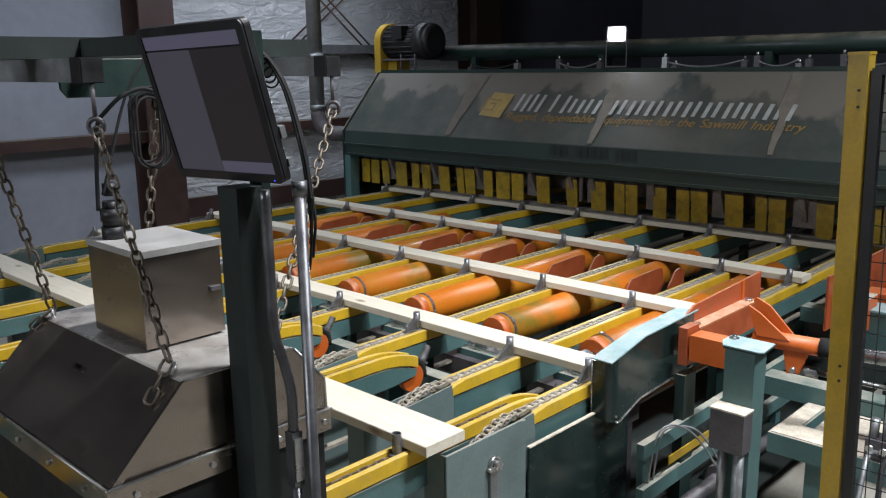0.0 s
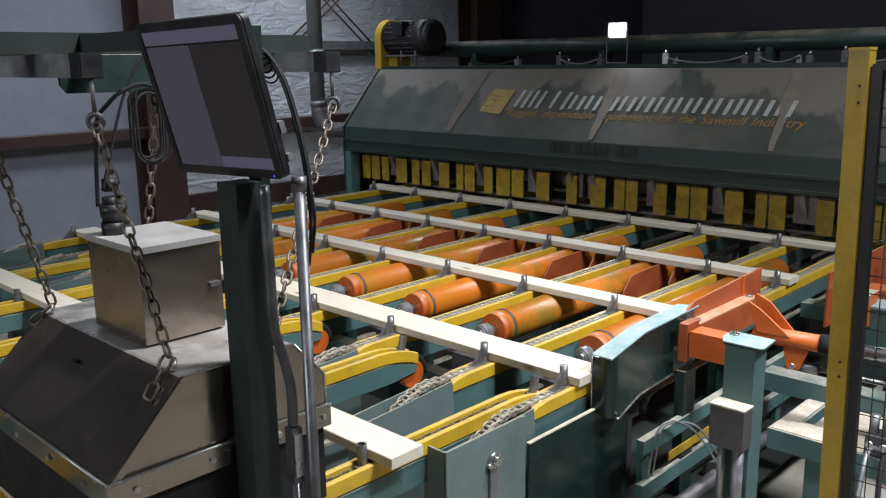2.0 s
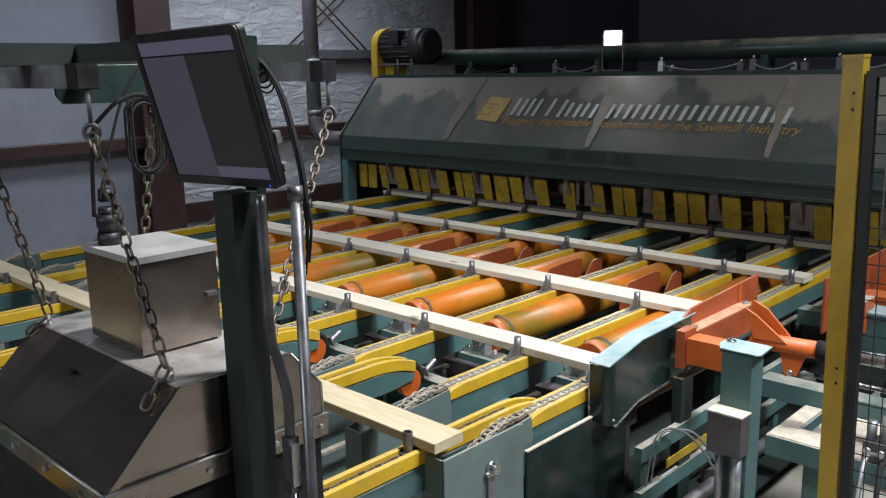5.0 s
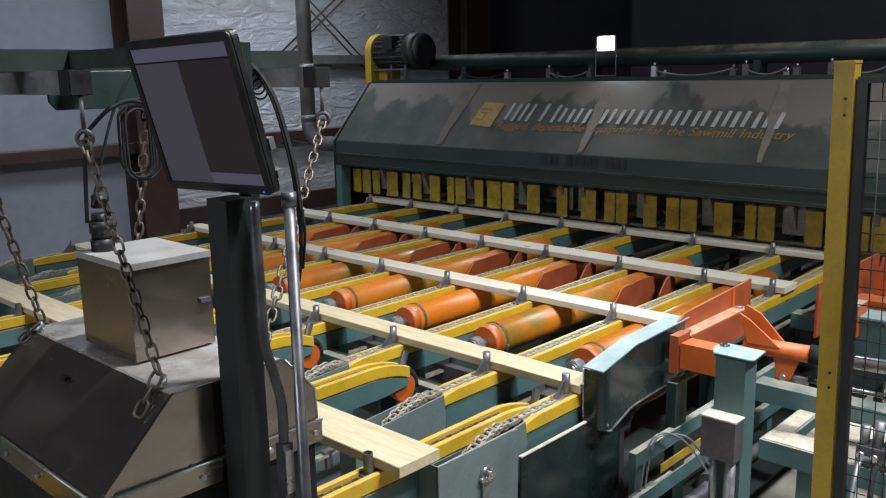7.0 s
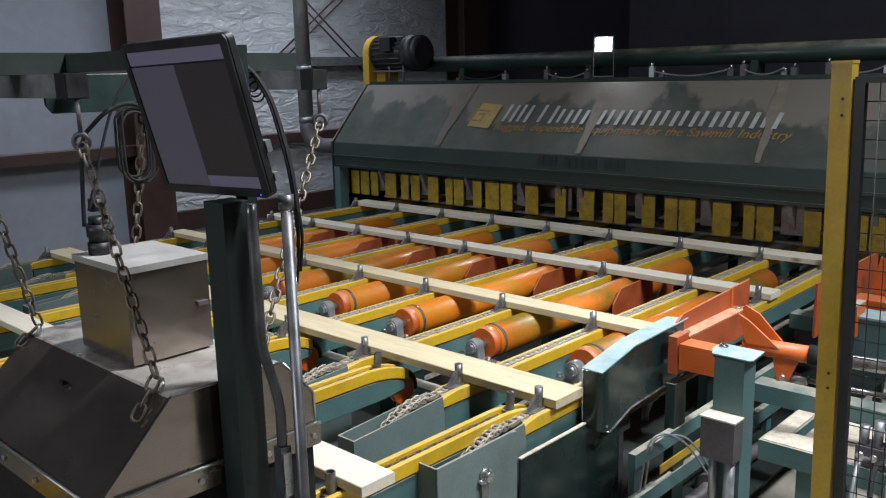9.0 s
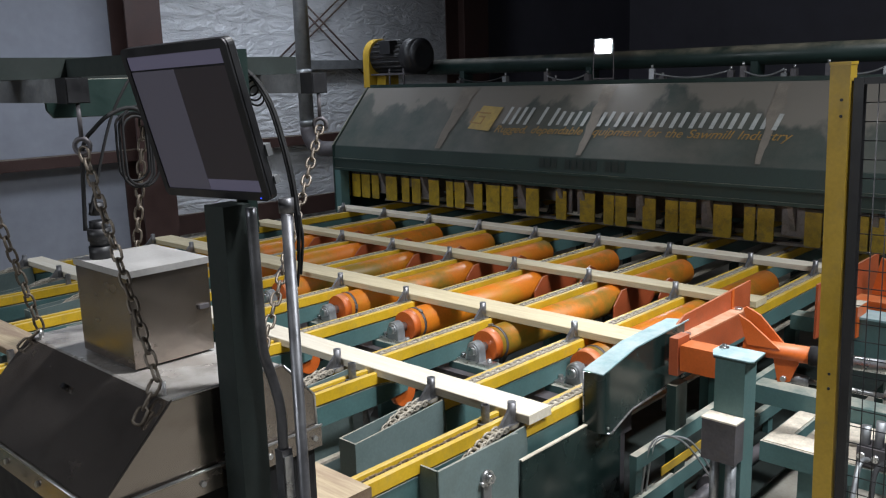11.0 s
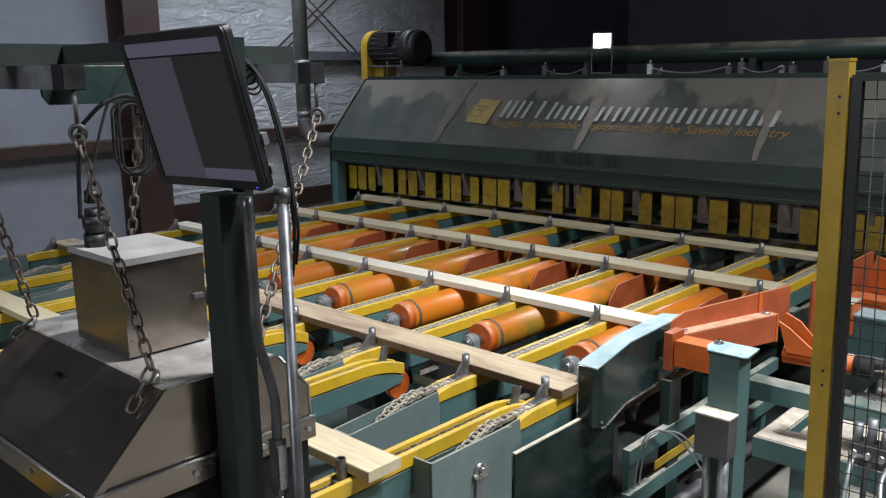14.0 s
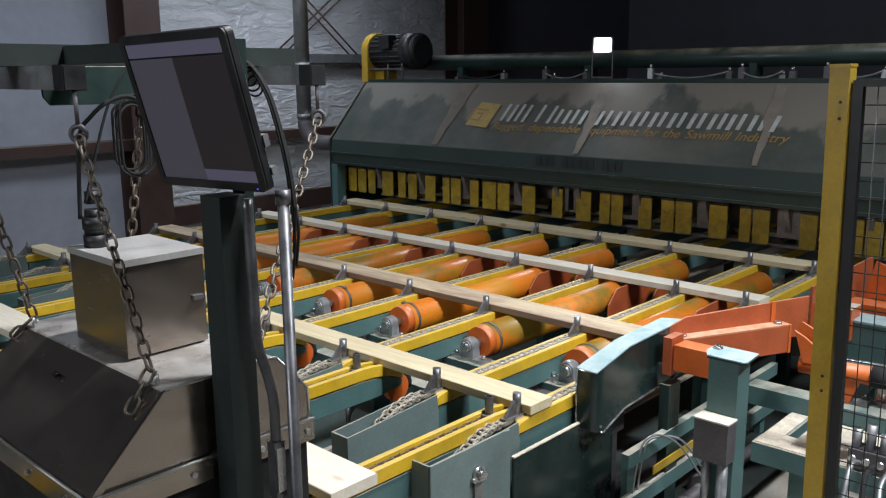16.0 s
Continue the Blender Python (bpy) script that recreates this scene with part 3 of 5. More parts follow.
def lettering(name, body, height, material, parent, at, label, shear=0.25, width=None):
    cu = bpy.data.curves.new(name, "FONT")
    cu.body, cu.size, cu.shear, cu.extrude = body, height, shear, 0.0006
    tmp = bpy.data.objects.new("tmp", cu)
    scene.collection.objects.link(tmp)
    bpy.context.view_layer.update()
    me = bpy.data.meshes.new_from_object(tmp.evaluated_get(bpy.context.evaluated_depsgraph_get()))
    bpy.data.objects.remove(tmp)
    if width:
        w = max(v.co.x for v in me.vertices)
        me.transform(Matrix.Diagonal((width / w, 1, 1, 1)))
    me.materials.clear()
    me.materials.append(material)
    ob = new(name, me)
    ob.parent, ob.matrix_basis = parent, at
    return tagged(ob, label)


def text_width(body):
    cu = bpy.data.curves.new("width", "FONT")
    cu.body, cu.size, cu.shear = body, 0.115, 0.25
    tmp = bpy.data.objects.new("width", cu)
    scene.collection.objects.link(tmp)
    bpy.context.view_layer.update()
    w = tmp.dimensions.x
    bpy.data.objects.remove(tmp)
    bpy.data.curves.remove(cu)
    return w


def trimmer():
    t = thing("trimmer", "long dark green dusty trim-saw machine with sloping hood and yellow lettering", "machine")
    shell = [(5.90, 1.345), (5.885, 1.45), (5.90, 1.595), (6.42, 2.18), (7.5, 2.18), (7.5, 1.345), (7.46, 1.345), (7.46, 2.14), (6.44, 2.14), (5.94, 1.58), (5.925, 1.45), (5.935, 1.345)]
    hood = part("hood", slab(shell, "x", HOOD_L, HOOD_R), HOOD, t, "dark green sheet-steel hood, tan with sawdust", bevel=0.004)
    part("seam", B((HOOD_L, HOOD_R, 5.874, 5.888, 1.445, 1.465)), GREEN, hood)
    part("lip", B((HOOD_L, HOOD_R, 5.885, 5.91, 1.335, 1.36)), GREEN, hood)
    part("ridge_rail", B((HOOD_L + 0.02, HOOD_R, 6.43, 6.47, 2.181, 2.215)), GREEN, hood, bevel=0.003)
    for x in (HOOD_L - 0.02, HOOD_R):
        part("end_plate", slab([(5.88, 0.0), (7.5, 0.0), (7.5, 2.19), (6.41, 2.19), (5.88, 1.60)], "x", x, x + 0.02), GREEN, t)
    part("front_leg", B((HOOD_L, HOOD_L + 0.09, 5.885, 6.0, 0.0, 1.335)), TEAL, t)
    part("back_plate", B((HOOD_L, HOOD_R, 7.3, 7.32, 1.12, 2.1)), DARKGREY, t)
    part("saw_beam", B((HOOD_L, HOOD_R, 6.345, 6.365, 1.14, 1.7)), SHOE, t, "dusty grey saw support beam", bevel=0.004)
    for x in (-6.43, -5.83, -5.25, -4.62, -4.20, -3.98, -3.42, -2.86, -2.25, -1.70):
        arm = [(6.02, 1.62), (6.12, 1.62), (6.20, 1.30), (6.34, 1.13), (6.40, 1.075), (6.28, 1.068), (6.12, 1.12), (6.04, 1.28)]
        part("hold_down", slab(arm, "x", x * 1.0253 - 0.02, x * 1.0253 + 0.02), SHOE, t, "grey curved hold-down shoe", bevel=0.003)
        part("hold_down_plate", B((x * 1.0253 - 0.085, x * 1.0253 + 0.085, 6.12, 6.135, 1.085, 1.6)), SHOE, t, "dusty grey hold-down plate", bevel=0.003)
    part("skid_rail", B((HOOD_L + 0.5, HOOD_R, 6.14, 6.20, 1.008, 1.030)), SHOE, t, "dusty grey skid rail", bevel=0.003)
    # faded sign on the hood: gold emblem, grey bars for the maker's name, the readable line below
    bm = B((-0.205, 0.205, -0.135, 0.135, 0, 0.001))
    part("emblem", bm, SIGNGOLD, hood, "faded gold square emblem", at=on_slope(-5.285, 0.40, 0.003) @ LEAN)
    part("emblem_cut", B((-0.10, 0.10, 0.045, 0.062, 0, 0.001), (-0.10, -0.08, -0.06, 0.045, 0, 0.001), (-0.10, 0.06, -0.075, -0.06, 0, 0.001), (0.04, 0.06, -0.06, 0.0, 0, 0.001), (-0.03, 0.06, 0.0, 0.016, 0, 0.001)),
         SIGNTAN, hood, at=on_slope(-5.285, 0.40, 0.006) @ LEAN)
    x = -5.0
    for i, h in enumerate((0.19, 0.19, 0, 0.19) + (0.145,) * 12):
        w = 0.0 if not h else (0.11 if i == 13 else 0.17 if i == 3 else 0.125 if i < 2 else 0.128)
        if h:
            part("name_bar", B((0, 0.034, 0, h, 0, 0.001)), SIGNGREY, hood, at=on_slope(x, 0.335, 0.003) @ LEAN)
            part("name_bar", B((w - 0.036, w, 0, h, 0, 0.001)), SIGNGREY, hood, at=on_slope(x, 0.335, 0.003) @ LEAN)
            x += w + 0.038
        else:
            x += 0.07
    words = "Rugged, dependable equipment for the Sawmill Industry".split()
    full = text_width(" ".join(words))
    for k, word in enumerate(words):
        off = (text_width(" ".join(words[:k + 1])) - text_width(word)) / full * 2.72
        lettering("slogan_word", word, 0.115, SIGNTAN, hood, on_slope(-5.05 + off, 0.235, 0.003), "faded orange slogan lettering", width=text_width(word) / full * 2.72)
    for i in range(13):
        if i in (3, 9):
            continue
        part("address_bar", B((0, 0.05, 0, 0.08, 0, 0.001)), SIGNDARK, hood, at=Matrix.Translation((-4.40 + i * 0.066, 5.8838 + 0.0, 1.50)) @ pose(0, 0, 0, 90 - 6))
    for xa, w, lean in ((-5.62, 0.24, 0.03), (-4.02, 0.17, 0.0), (-2.52, 0.14, -0.02), (-1.3, 0.16, 0.02)):
        bm = bmesh.new()
        left, right = [], []
        for k in range(13):
            u = 0.02 + k / 12 * 0.74
            ww = w * (0.35 + 0.65 * k / 12) * (0.85 + 0.3 * noise.noise(Vector((xa * 3, k * 0.7, 0))))
            c = lean * (k / 12 - 0.5) + 0.02 * noise.noise(Vector((xa, k * 0.5, 4)))
            left.append(bm.verts.new((c - ww / 2, u, 0)))
            right.append(bm.verts.new((c + ww / 2, u, 0)))
        for k in range(12):
            bm.faces.new((left[k], right[k], right[k + 1], left[k + 1]))
        part("dust_streak", bm, STREAK, hood, "tan run of caked dust", at=on_slope(xa, 0, 0.0075))
    return t


trimmer()

FLAPS = []


def flap(x0, x1):
    w = x1 - x0
    h = thing("hold_back_flap", "worn yellow steel flap hanging under the trimmer hood", "flap", pose((x0 + x1) / 2, 6.08, 1.295), group="trimmer flaps")
    bm = slab([(-w / 2, -0.018), (w / 2, -0.018), (w / 2, -0.255), (w / 2 - 0.012, -0.267), (-w / 2 + 0.012, -0.267), (-w / 2, -0.255)], "y", -0.006, 0.006)
    part("plate", bm, FLAP, h, bevel=0.002)
    part("hinge", rods(((-w / 2, 0, 0), (w / 2, 0, 0), 0.014), n=8), DARKGREY, h)
    part("strap", B((-0.012, 0.012, -0.004, 0.004, -0.018, 0.15)), SHOE, h)
    return h


EDGES = [-7.076, -6.937, -6.91, -6.774, -6.756, -6.623, -6.597, -6.485, -6.383, -6.217, -6.151, -6.038, -6.007, -5.881, -5.773, -5.629, -5.54, -5.445, -5.431,
         -5.302, -5.19, -5.081, -5.04, -4.873, -4.86, -4.718, -4.58, -4.432, -4.259, -4.143, -4.013, -3.859, -3.783, -3.677, -3.672, -3.558, -3.422, -3.299,
         -3.226, -3.108, -3.103, -2.961, -2.831, -2.68, -2.595, -2.504, -2.496, -2.367, -2.162, -2.038, -1.86, -1.74, -1.735, -1.62, -1.615, -1.50]
for i in range(0, len(EDGES), 2):
    FLAPS.append(flap(EDGES[i] * 1.0253 + 0.004, EDGES[i + 1] * 1.0253 - 0.004))


def on_top():
    m = thing("electric_motor", "black finned electric motor with yellow belt guard on the trimmer", "motor", pose(-6.95, 6.75, 2.16))
    bm = bmesh.new()
    rod(bm, (-0.299, 0, 0.35), (0.30, 0, 0.35), 0.178, 24)
    casing = part("casing", bm, BLACK, m)
    for k in range(20):
        a = 2 * math.pi * k / 20
        d = Vector((0, math.cos(a), math.sin(a)))
        part("cooling_fin", rods((Vector((-0.28, 0, 0.35)) + d * 0.180, Vector((0.22, 0, 0.35)) + d * 0.180, 0.014), n=5), BLACK, casing)
    bm = bmesh.new()
    rod(bm, (0.18, 0, 0.35), (0.34, 0, 0.35), 0.195, 28, 0.19)
    rod(bm, (0.34, 0, 0.35), (0.37, 0, 0.35), 0.19, 28, 0.13)
    part("fan_cowl", bm, BLACK, m)
    part("terminal_box", B((-0.08, 0.08, -0.23, -0.12, 0.38, 0.52)), BLACK, m, bevel=0.01)
    part("foot", B((-0.40, 0.24, -0.17, 0.17, 0.155, 0.175)), DARKGREY, m, bevel=0.004)
    part("mount", B((-0.28, -0.14, -0.10, 0.10, 0.02, 0.154)), SAFETY, m, "yellow motor mount", bevel=0.004)
    for x in (-0.36, -0.02, 0.20):
        part("levelling_bolt", rods(((x, -0.15, 0.02), (x, -0.15, 0.22), 0.010), n=8), DARKGREY, m)
    pts = [(-0.20, 0.02), (0.20, 0.02), (0.20, 0.34)] + [(0.20 * math.cos(a), 0.36 + 0.20 * math.sin(a)) for a in [i * math.pi / 18 for i in range(1, 18)]] + [(-0.20, 0.34)]
    part("belt_guard", slab(pts, "x", -0.40, -0.30), SAFETY, m, "yellow sheet-metal belt guard", bevel=0.006)
    p = thing("header_pipe", "dark green pipe running along the trimmer top", "pipe", pose(0, 7.0, 2.385))
    part("barrel", rods(((-6.75, 0, 0), (HOOD_R, 0, 0), 0.082), n=24), GREEN, p)
    for x in (-6.2, -4.6, -3.0, -1.4):
        part("saddle", B((x - 0.03, x + 0.03, -0.07, 0.07, -0.205, -0.05)), GREEN, p)
    lamp = thing("work_lamp", "lit white LED flood lamp on the trimmer top", "lamp", look((-4.14, 6.47, 2.50), (0, 0, 2.1)))
    part("housing", B((-0.08, 0.08, -0.065, 0.065, 0.012, 0.07)), BLUECAST, lamp, bevel=0.008)
    part("lens", B((-0.062, 0.062, -0.05, 0.05, 0.004, 0.0112)), LAMPGLOW, lamp, "glowing white lens")
    part("bracket", B((-0.09, -0.082, -0.27, 0.02, 0.03, 0.05), (0.082, 0.09, -0.27, 0.02, 0.03, 0.05), (-0.09, 0.09, -0.28, -0.27, 0.03, 0.05)), DARKGREY, lamp)
    for i, x in enumerate((-5.95, -5.35, -4.85, -4.75, -4.40, -3.75, -3.65, -3.05, -2.95, -2.62, -2.55, -2.30, -2.22, -1.9, -1.3)):
        v = thing("air_valve", "small grey pneumatic valve with fitting on the trimmer top", "valve", pose(x, 6.62, 2.18, 0, 0, 7 * (i % 3)), group="pneumatic valves")
        h = 0.06 + 0.03 * (i % 3)
        part("body", B((-0.022, 0.022, -0.03, 0.03, 0.0, h)), GALV if i % 4 == 1 else DARKGREY, v, bevel=0.004)
        part("fitting", rods(((0, 0, h), (0, 0, h + 0.03), 0.01), n=8), STEEL, v)
    for a, b in ((-4.85, -4.40), (-3.75, -3.05), (-2.95, -2.62), (-5.95, -5.35), (-2.3, -1.9)):
        solid("air_hose", tube([p + Vector((0, 0, 0.0)) for p in sag((a, 6.60, 2.27), (b, 6.60, 2.27), 0.05)], 0.008, 6), GALV if a > -5 else RUBBER, "pale pneumatic hose sagging between valves", "hose", group="air hoses")
    d = thing("dust_pipe", "galvanised blower pipe with elbow into the trimmer end", "pipe", pose(-7.62, 5.93, 0))
    part("riser", rods(((0, 0, 1.78), (0, 0, 7.0), 0.08), n=20), GALV, d)
    bend = [(0.16 * (1 - math.cos(a)) * 1.2, 0.06 * (1 - math.cos(a)), 1.78 - 0.24 * math.sin(a)) for a in [i * math.pi / 16 for i in range(9)]]
    part("elbow", tube(bend + [(0.46, 0.14, 1.54)], 0.082, 16), DARKGREY, d)
    for z in (1.80, 2.35):
        part("clamp", rods(((0, 0, z), (0, 0, z + 0.05), 0.086), n=20), GALV, d)
    for a, b in (((-8.88, 6.515, 2.55), (-8.88, 7.90, 3.58)), ((-8.88, 6.9, 3.19), (-8.88, 8.05, 2.24)), ((-8.88, 6.62, 2.52), (-8.88, 8.0, 3.55)), ((-8.88, 6.98, 3.24), (-8.88, 8.13, 2.29))):
        solid("wall_brace", rods((a, b, 0.012), n=8), BROWN, "thin dark cross-brace rod on the wall", "brace", group="wall braces", kind="structure")


on_top()


# ---- deck side and even-ending pusher ----
def deck_side():
    g = thing("end_guard", "bent sheet-steel guard with chalky pale blue top beside the deck", "guard", pose(0, 0, 0.098) @ Matrix.Scale(0.957, 4))
    plan = [(-1.965, 2.946, 0.765, 1.022), (-1.90, 2.944, 0.760, 1.022), (-1.885, 2.948, 0.758, 1.022), (-1.875, 2.957, 0.755, 1.024), (-1.869, 2.972, 0.750, 1.027), (-1.868, 3.01, 0.742, 1.036),
            (-1.868, 3.18, 0.80, 1.072), (-1.868, 3.40, 0.812, 1.083), (-1.868, 3.66, 0.825, 1.090)]
    bm = bmesh.new()
    sheet = [[(bm.verts.new((x - o, y + o, lo)), bm.verts.new((x - o, y + o, hi))) for x, y, lo, hi in plan] for o in (0.0, 0.006)]
    for k in range(len(plan) - 1):
        (p, q), (r, s) = sheet[0][k], sheet[0][k + 1]
        (p2, q2), (r2, s2) = sheet[1][k], sheet[1][k + 1]
        for f in ((p, r, s, q), (r2, p2, q2, s2)):
            bm.faces.new(f).smooth = True
        bm.faces.new((p, p2, r2, r))
        bm.faces.new((q, s, s2, q2))
    for k in (0, -1):
        (p, q), (p2, q2) = sheet[0][k], sheet[1][k]
        bm.faces.new((p, q, q2, p2))
    bmesh.ops.recalc_face_normals(bm, faces=bm.faces)
    for e in bm.edges:
        e.smooth = e.calc_face_angle(0) < 0.7
    part("side", bm, GUARD, g, "glossy dark green folded sheet")
    part("front_edge", tube([(-1.966, 2.944, 0.765), (-1.966, 2.944, 1.022)], 0.004, 6), STEEL, g, "bright worn edge")
    part("back_stay", B((-1.90, -1.877, 3.60, 3.66, -0.10, 1.08)), GREEN, g)
    bm = bmesh.new()
    fr = [(-1.866, 2.942, 1.024), (-1.866, 2.99, 1.034), (-1.866, 3.21, 1.079), (-1.866, 3.70, 1.094)]
    bk = [(-1.967, 2.942, 1.026), (-1.962, 2.99, 1.040), (-1.955, 3.23, 1.085), (-1.953, 3.64, 1.098)]
    top = [[bm.verts.new(Vector(p) + Vector((0, 0, h))) for p in row] for h in (0.0, 0.006) for row in (fr, bk)]
    for a, b in ((top[0], top[1]), (top[2], top[3]), (top[0], top[2]), (top[1], top[3])):
        for k in range(3):
            bm.faces.new((a[k], a[k + 1], b[k + 1], b[k]))
    for k in (0, 3):
        bm.faces.new((top[0][k], top[1][k], top[3][k], top[2][k]))
    bmesh.ops.recalc_face_normals(bm, faces=bm.faces)
    part("top_flange", bm, PALE, g, "chalky pale blue flange")
    part("lower_edge", tube([(-1.866, y, z) for y, z in ((2.985, 0.748), (3.01, 0.742), (3.18, 0.80), (3.66, 0.825))], 0.005, 6), STEEL, g, "bright worn edge")
    bm = bmesh.new()
    rod(bm, (-1.868, 2.985, 0.775), (-1.862, 2.985, 0.775), 0.006, 8)
    part("screw", bm, STEEL, g)
    s = thing("deck_side_plate", "dark green steel side plate of the deck with worn edges", "side plate")
    part("plate", B((-1.872, -1.862, 2.378, 3.08, 0.05, 0.842)), GUARD, s, bevel=0.002)
    part("edge", B((-1.876, -1.860, 2.378, 3.02, 0.843, 0.848)), SAWDUST, s, "dusty top edge")
    part("trough_end", B((-1.9855, -1.886, 1.935, 1.943, 0.1, 0.962)), WEATHERED, s)
    part("cheek", slab([(1.935, 0.1), (2.374, 0.1), (2.374, 0.958), (2.33, 0.965), (1.935, 0.965)], "x", -1.885, -1.875), WEATHERED, s, bevel=0.002)
    bm = bmesh.new()
    rod(bm, (-1.875, 2.18, 0.852), (-1.860, 2.18, 0.852), 0.030, 20)
    rod(bm, (-1.860, 2.18, 0.852), (-1.842, 2.18, 0.852), 0.021, 6)
    rod(bm, (-1.875, 2.15, 0.838), (-1.857, 2.15, 0.838), 0.009, 6)
    part("take_up_bolt", bm, STEEL, s, "bright take-up bolt and washer")
    part("take_up_bar", B((-1.874, -1.864, 2.155, 2.20, 0.55, 0.835)), GALV, s, bevel=0.003)
    for y in (2.55, 2.98):
        part("leg", B((-1.93, -1.89, y, y + 0.08, 0.0, 0.80)), GREEN, s)


deck_side()


def right_frame():
    f = thing("pusher_stand", "teal steel post with flat top plate beside the pusher", "stand", pose(-1.339, 3.056, 0.274) @ Matrix.Scale(0.88, 4))
    part("post", B((-0.068, 0.068, -0.06, 0.06, -0.303, 1.045)), TEAL, f, bevel=0.006)
    part("top_plate", slab([(-0.10, -0.02), (-0.068, -0.085), (0.095, -0.085), (0.11, -0.07), (0.098, 0.075), (-0.10, 0.075)], "z", 1.0555, 1.061), PALE, f, "chalky pale plate top")
    part("plate_rim", slab([(-0.098, -0.022), (-0.067, -0.083), (0.094, -0.083), (0.108, -0.069), (0.096, 0.073), (-0.098, 0.073)], "z", 1.0455, 1.055), GREEN, f)
    bm = bmesh.new()
    rod(bm, (-0.07, 0.03, 1.061), (-0.07, 0.03, 1.066), 0.022, 14)
    rod(bm, (-0.07, 0.03, 1.066), (-0.07, 0.03, 1.078), 0.012, 6)
    part("bolt", bm, STEEL, f)
    part("switch_box", B((-0.078, 0.076, -0.150, -0.064, 0.60, 0.785)), DARKGREY, f, "dark grey junction box with dusty lid", bevel=0.006)
    part("box_lid", B((-0.082, 0.080, -0.154, -0.062, 0.786, 0.793)), SAWDUST, f, "pale dusty lid")
    part("base", B((-0.11, 0.11, -0.11, 0.11, -0.311, -0.303)), TEAL, f)
    part("conduit_stub", rods(((-0.03, -0.11, 0.3), (-0.03, -0.11, 0.60), 0.02), ((0.04, -0.1, 0.1), (0.04, -0.1, 0.60), 0.024)), GALV, f)
    o = thing("pusher_bracket", "orange box bracket joining the pusher to its stand", "bracket", pose(-1.754, 3.341, 0.176) @ Matrix.Scale(0.923, 4))
    part("beam", B((0.06, 0.30, -0.05, 0.06, 0.88, 1.005)), ORANGE, o, bevel=0.005)
    part("plate", B((0.005, 0.05, -0.055, 0.06, 0.85, 1.035)), FIN, o, bevel=0.004)
    part("foot", B((0.0, 0.05, -0.06, 0.05, -0.19, 0.80)), GREEN, o)
    fr = thing("side_frame", "teal steel floor frame with sawdust on its beams", "frame")
    part("cross_beam", B((-1.695, 0.3, 4.08, 4.20, 0.605, 0.70)), TEAL, fr, bevel=0.005)
    part("cross_beam", B((-1.46, 0.3, 3.62, 3.74, 0.52, 0.615)), TEAL, fr, bevel=0.005)
    part("link_beam", B((-1.46, -1.36, 3.741, 4.079, 0.52, 0.612)), TEAL, fr, bevel=0.005)
    part("link_beam", B((-1.32, -1.20, 3.741, 4.079, 0.52, 0.612)), TEAL, fr, bevel=0.005)
    part("dust_sheet", B((-1.45, -1.37, 3.63, 4.07, 0.6155, 0.620), (-1.31, -0.75, 3.63, 4.07, 0.6155, 0.620), (-1.3695, -1.3105, 3.63, 3.78, 0.6155, 0.620)), SAWDUST, fr, "sawdust-covered steel shelf")
    part("side_rail", B((-1.735, -1.70, 2.945, 4.5, 0.64, 0.705)), TEAL, fr, bevel=0.004)
    part("side_rail", B((-1.735, -1.70, 2.95, 4.5, 0.43, 0.50)), TEAL, fr, bevel=0.004)
    part("hazard_strip", B((-1.699, -1.694, 3.15, 3.52, 0.545, 0.585)), SAFETY, fr)
    for x in (-1.25, -0.3, 0.2):
        part("leg", B((x - 0.04, x + 0.04, 4.10, 4.18, 0.0, 0.605)), TEAL, fr)
        part("leg", B((x - 0.04, x + 0.04, 3.64, 3.72, 0.0, 0.52)), TEAL, fr)
    part("leg", B((-1.765, -1.7355, 3.0, 3.06, 0.0, 0.66)), TEAL, fr)
    part("leg", B((-1.765, -1.7355, 4.40, 4.46, 0.0, 0.66)), TEAL, fr)
    part("drive_shaft", rods(((-1.66, 3.0, 0.33), (-1.66, 4.6, 0.33), 0.035), n=14), DARKGREY, fr)
    part("shaft_bearing", rods(((-1.66, 3.55, 0.33), (-1.66, 3.65, 0.33), 0.07), n=14), DARKGREY, fr)
    for x0, y0, z0, r in ((-1.72, 3.02, 0.50, 0.0), (-1.72, 3.06, 0.50, 0.02)):
        pts = [(x0 + 0.0, y0, z0), (x0 + 0.02, y0 + 0.02, z0 + 0.20), (x0 + 0.05, y0 + 0.08, z0 + 0.255 - r), (x0 + 0.10, y0 + 0.20, z0 + 0.19), (x0 + 0.15, y0 + 0.32, z0 + 0.02), (x0 + 0.18, y0 + 0.40, z0 - 0.12)]
        solid("sensor_cable", tube(smooth(pts), 0.005, 6), GALV, "thin grey sensor cable looping beside the deck", "cable", group="sensor cables")
    # second stop farther on
    u = thing("stop_unit", "orange and teal board stop unit beyond the fence", "stop", pose(-1.50, 5.05, 0))
    part("post", B((-0.16, -0.06, -0.1, 0.02, 0.0, 1.09)), TEAL, u, bevel=0.006)
    part("face", B((-0.05, -0.038, -0.575, 0.42, 0.87, 1.165)), FIN, u, "dusty orange face plate", bevel=0.003)
    part("bracket", B((-0.03, 0.14, -0.50, -0.36, 0.89, 1.055)), ORANGE, u, bevel=0.005)
    part("bracket_lid", B((-0.03, 0.14, -0.50, -0.36, 1.0555, 1.060)), SAWDUST, u, "sawdust on the bracket")
    part("tie_bar", B((-0.30, -0.0605, -0.24, -0.12, 0.80, 0.885)), TEAL, u, bevel=0.004)
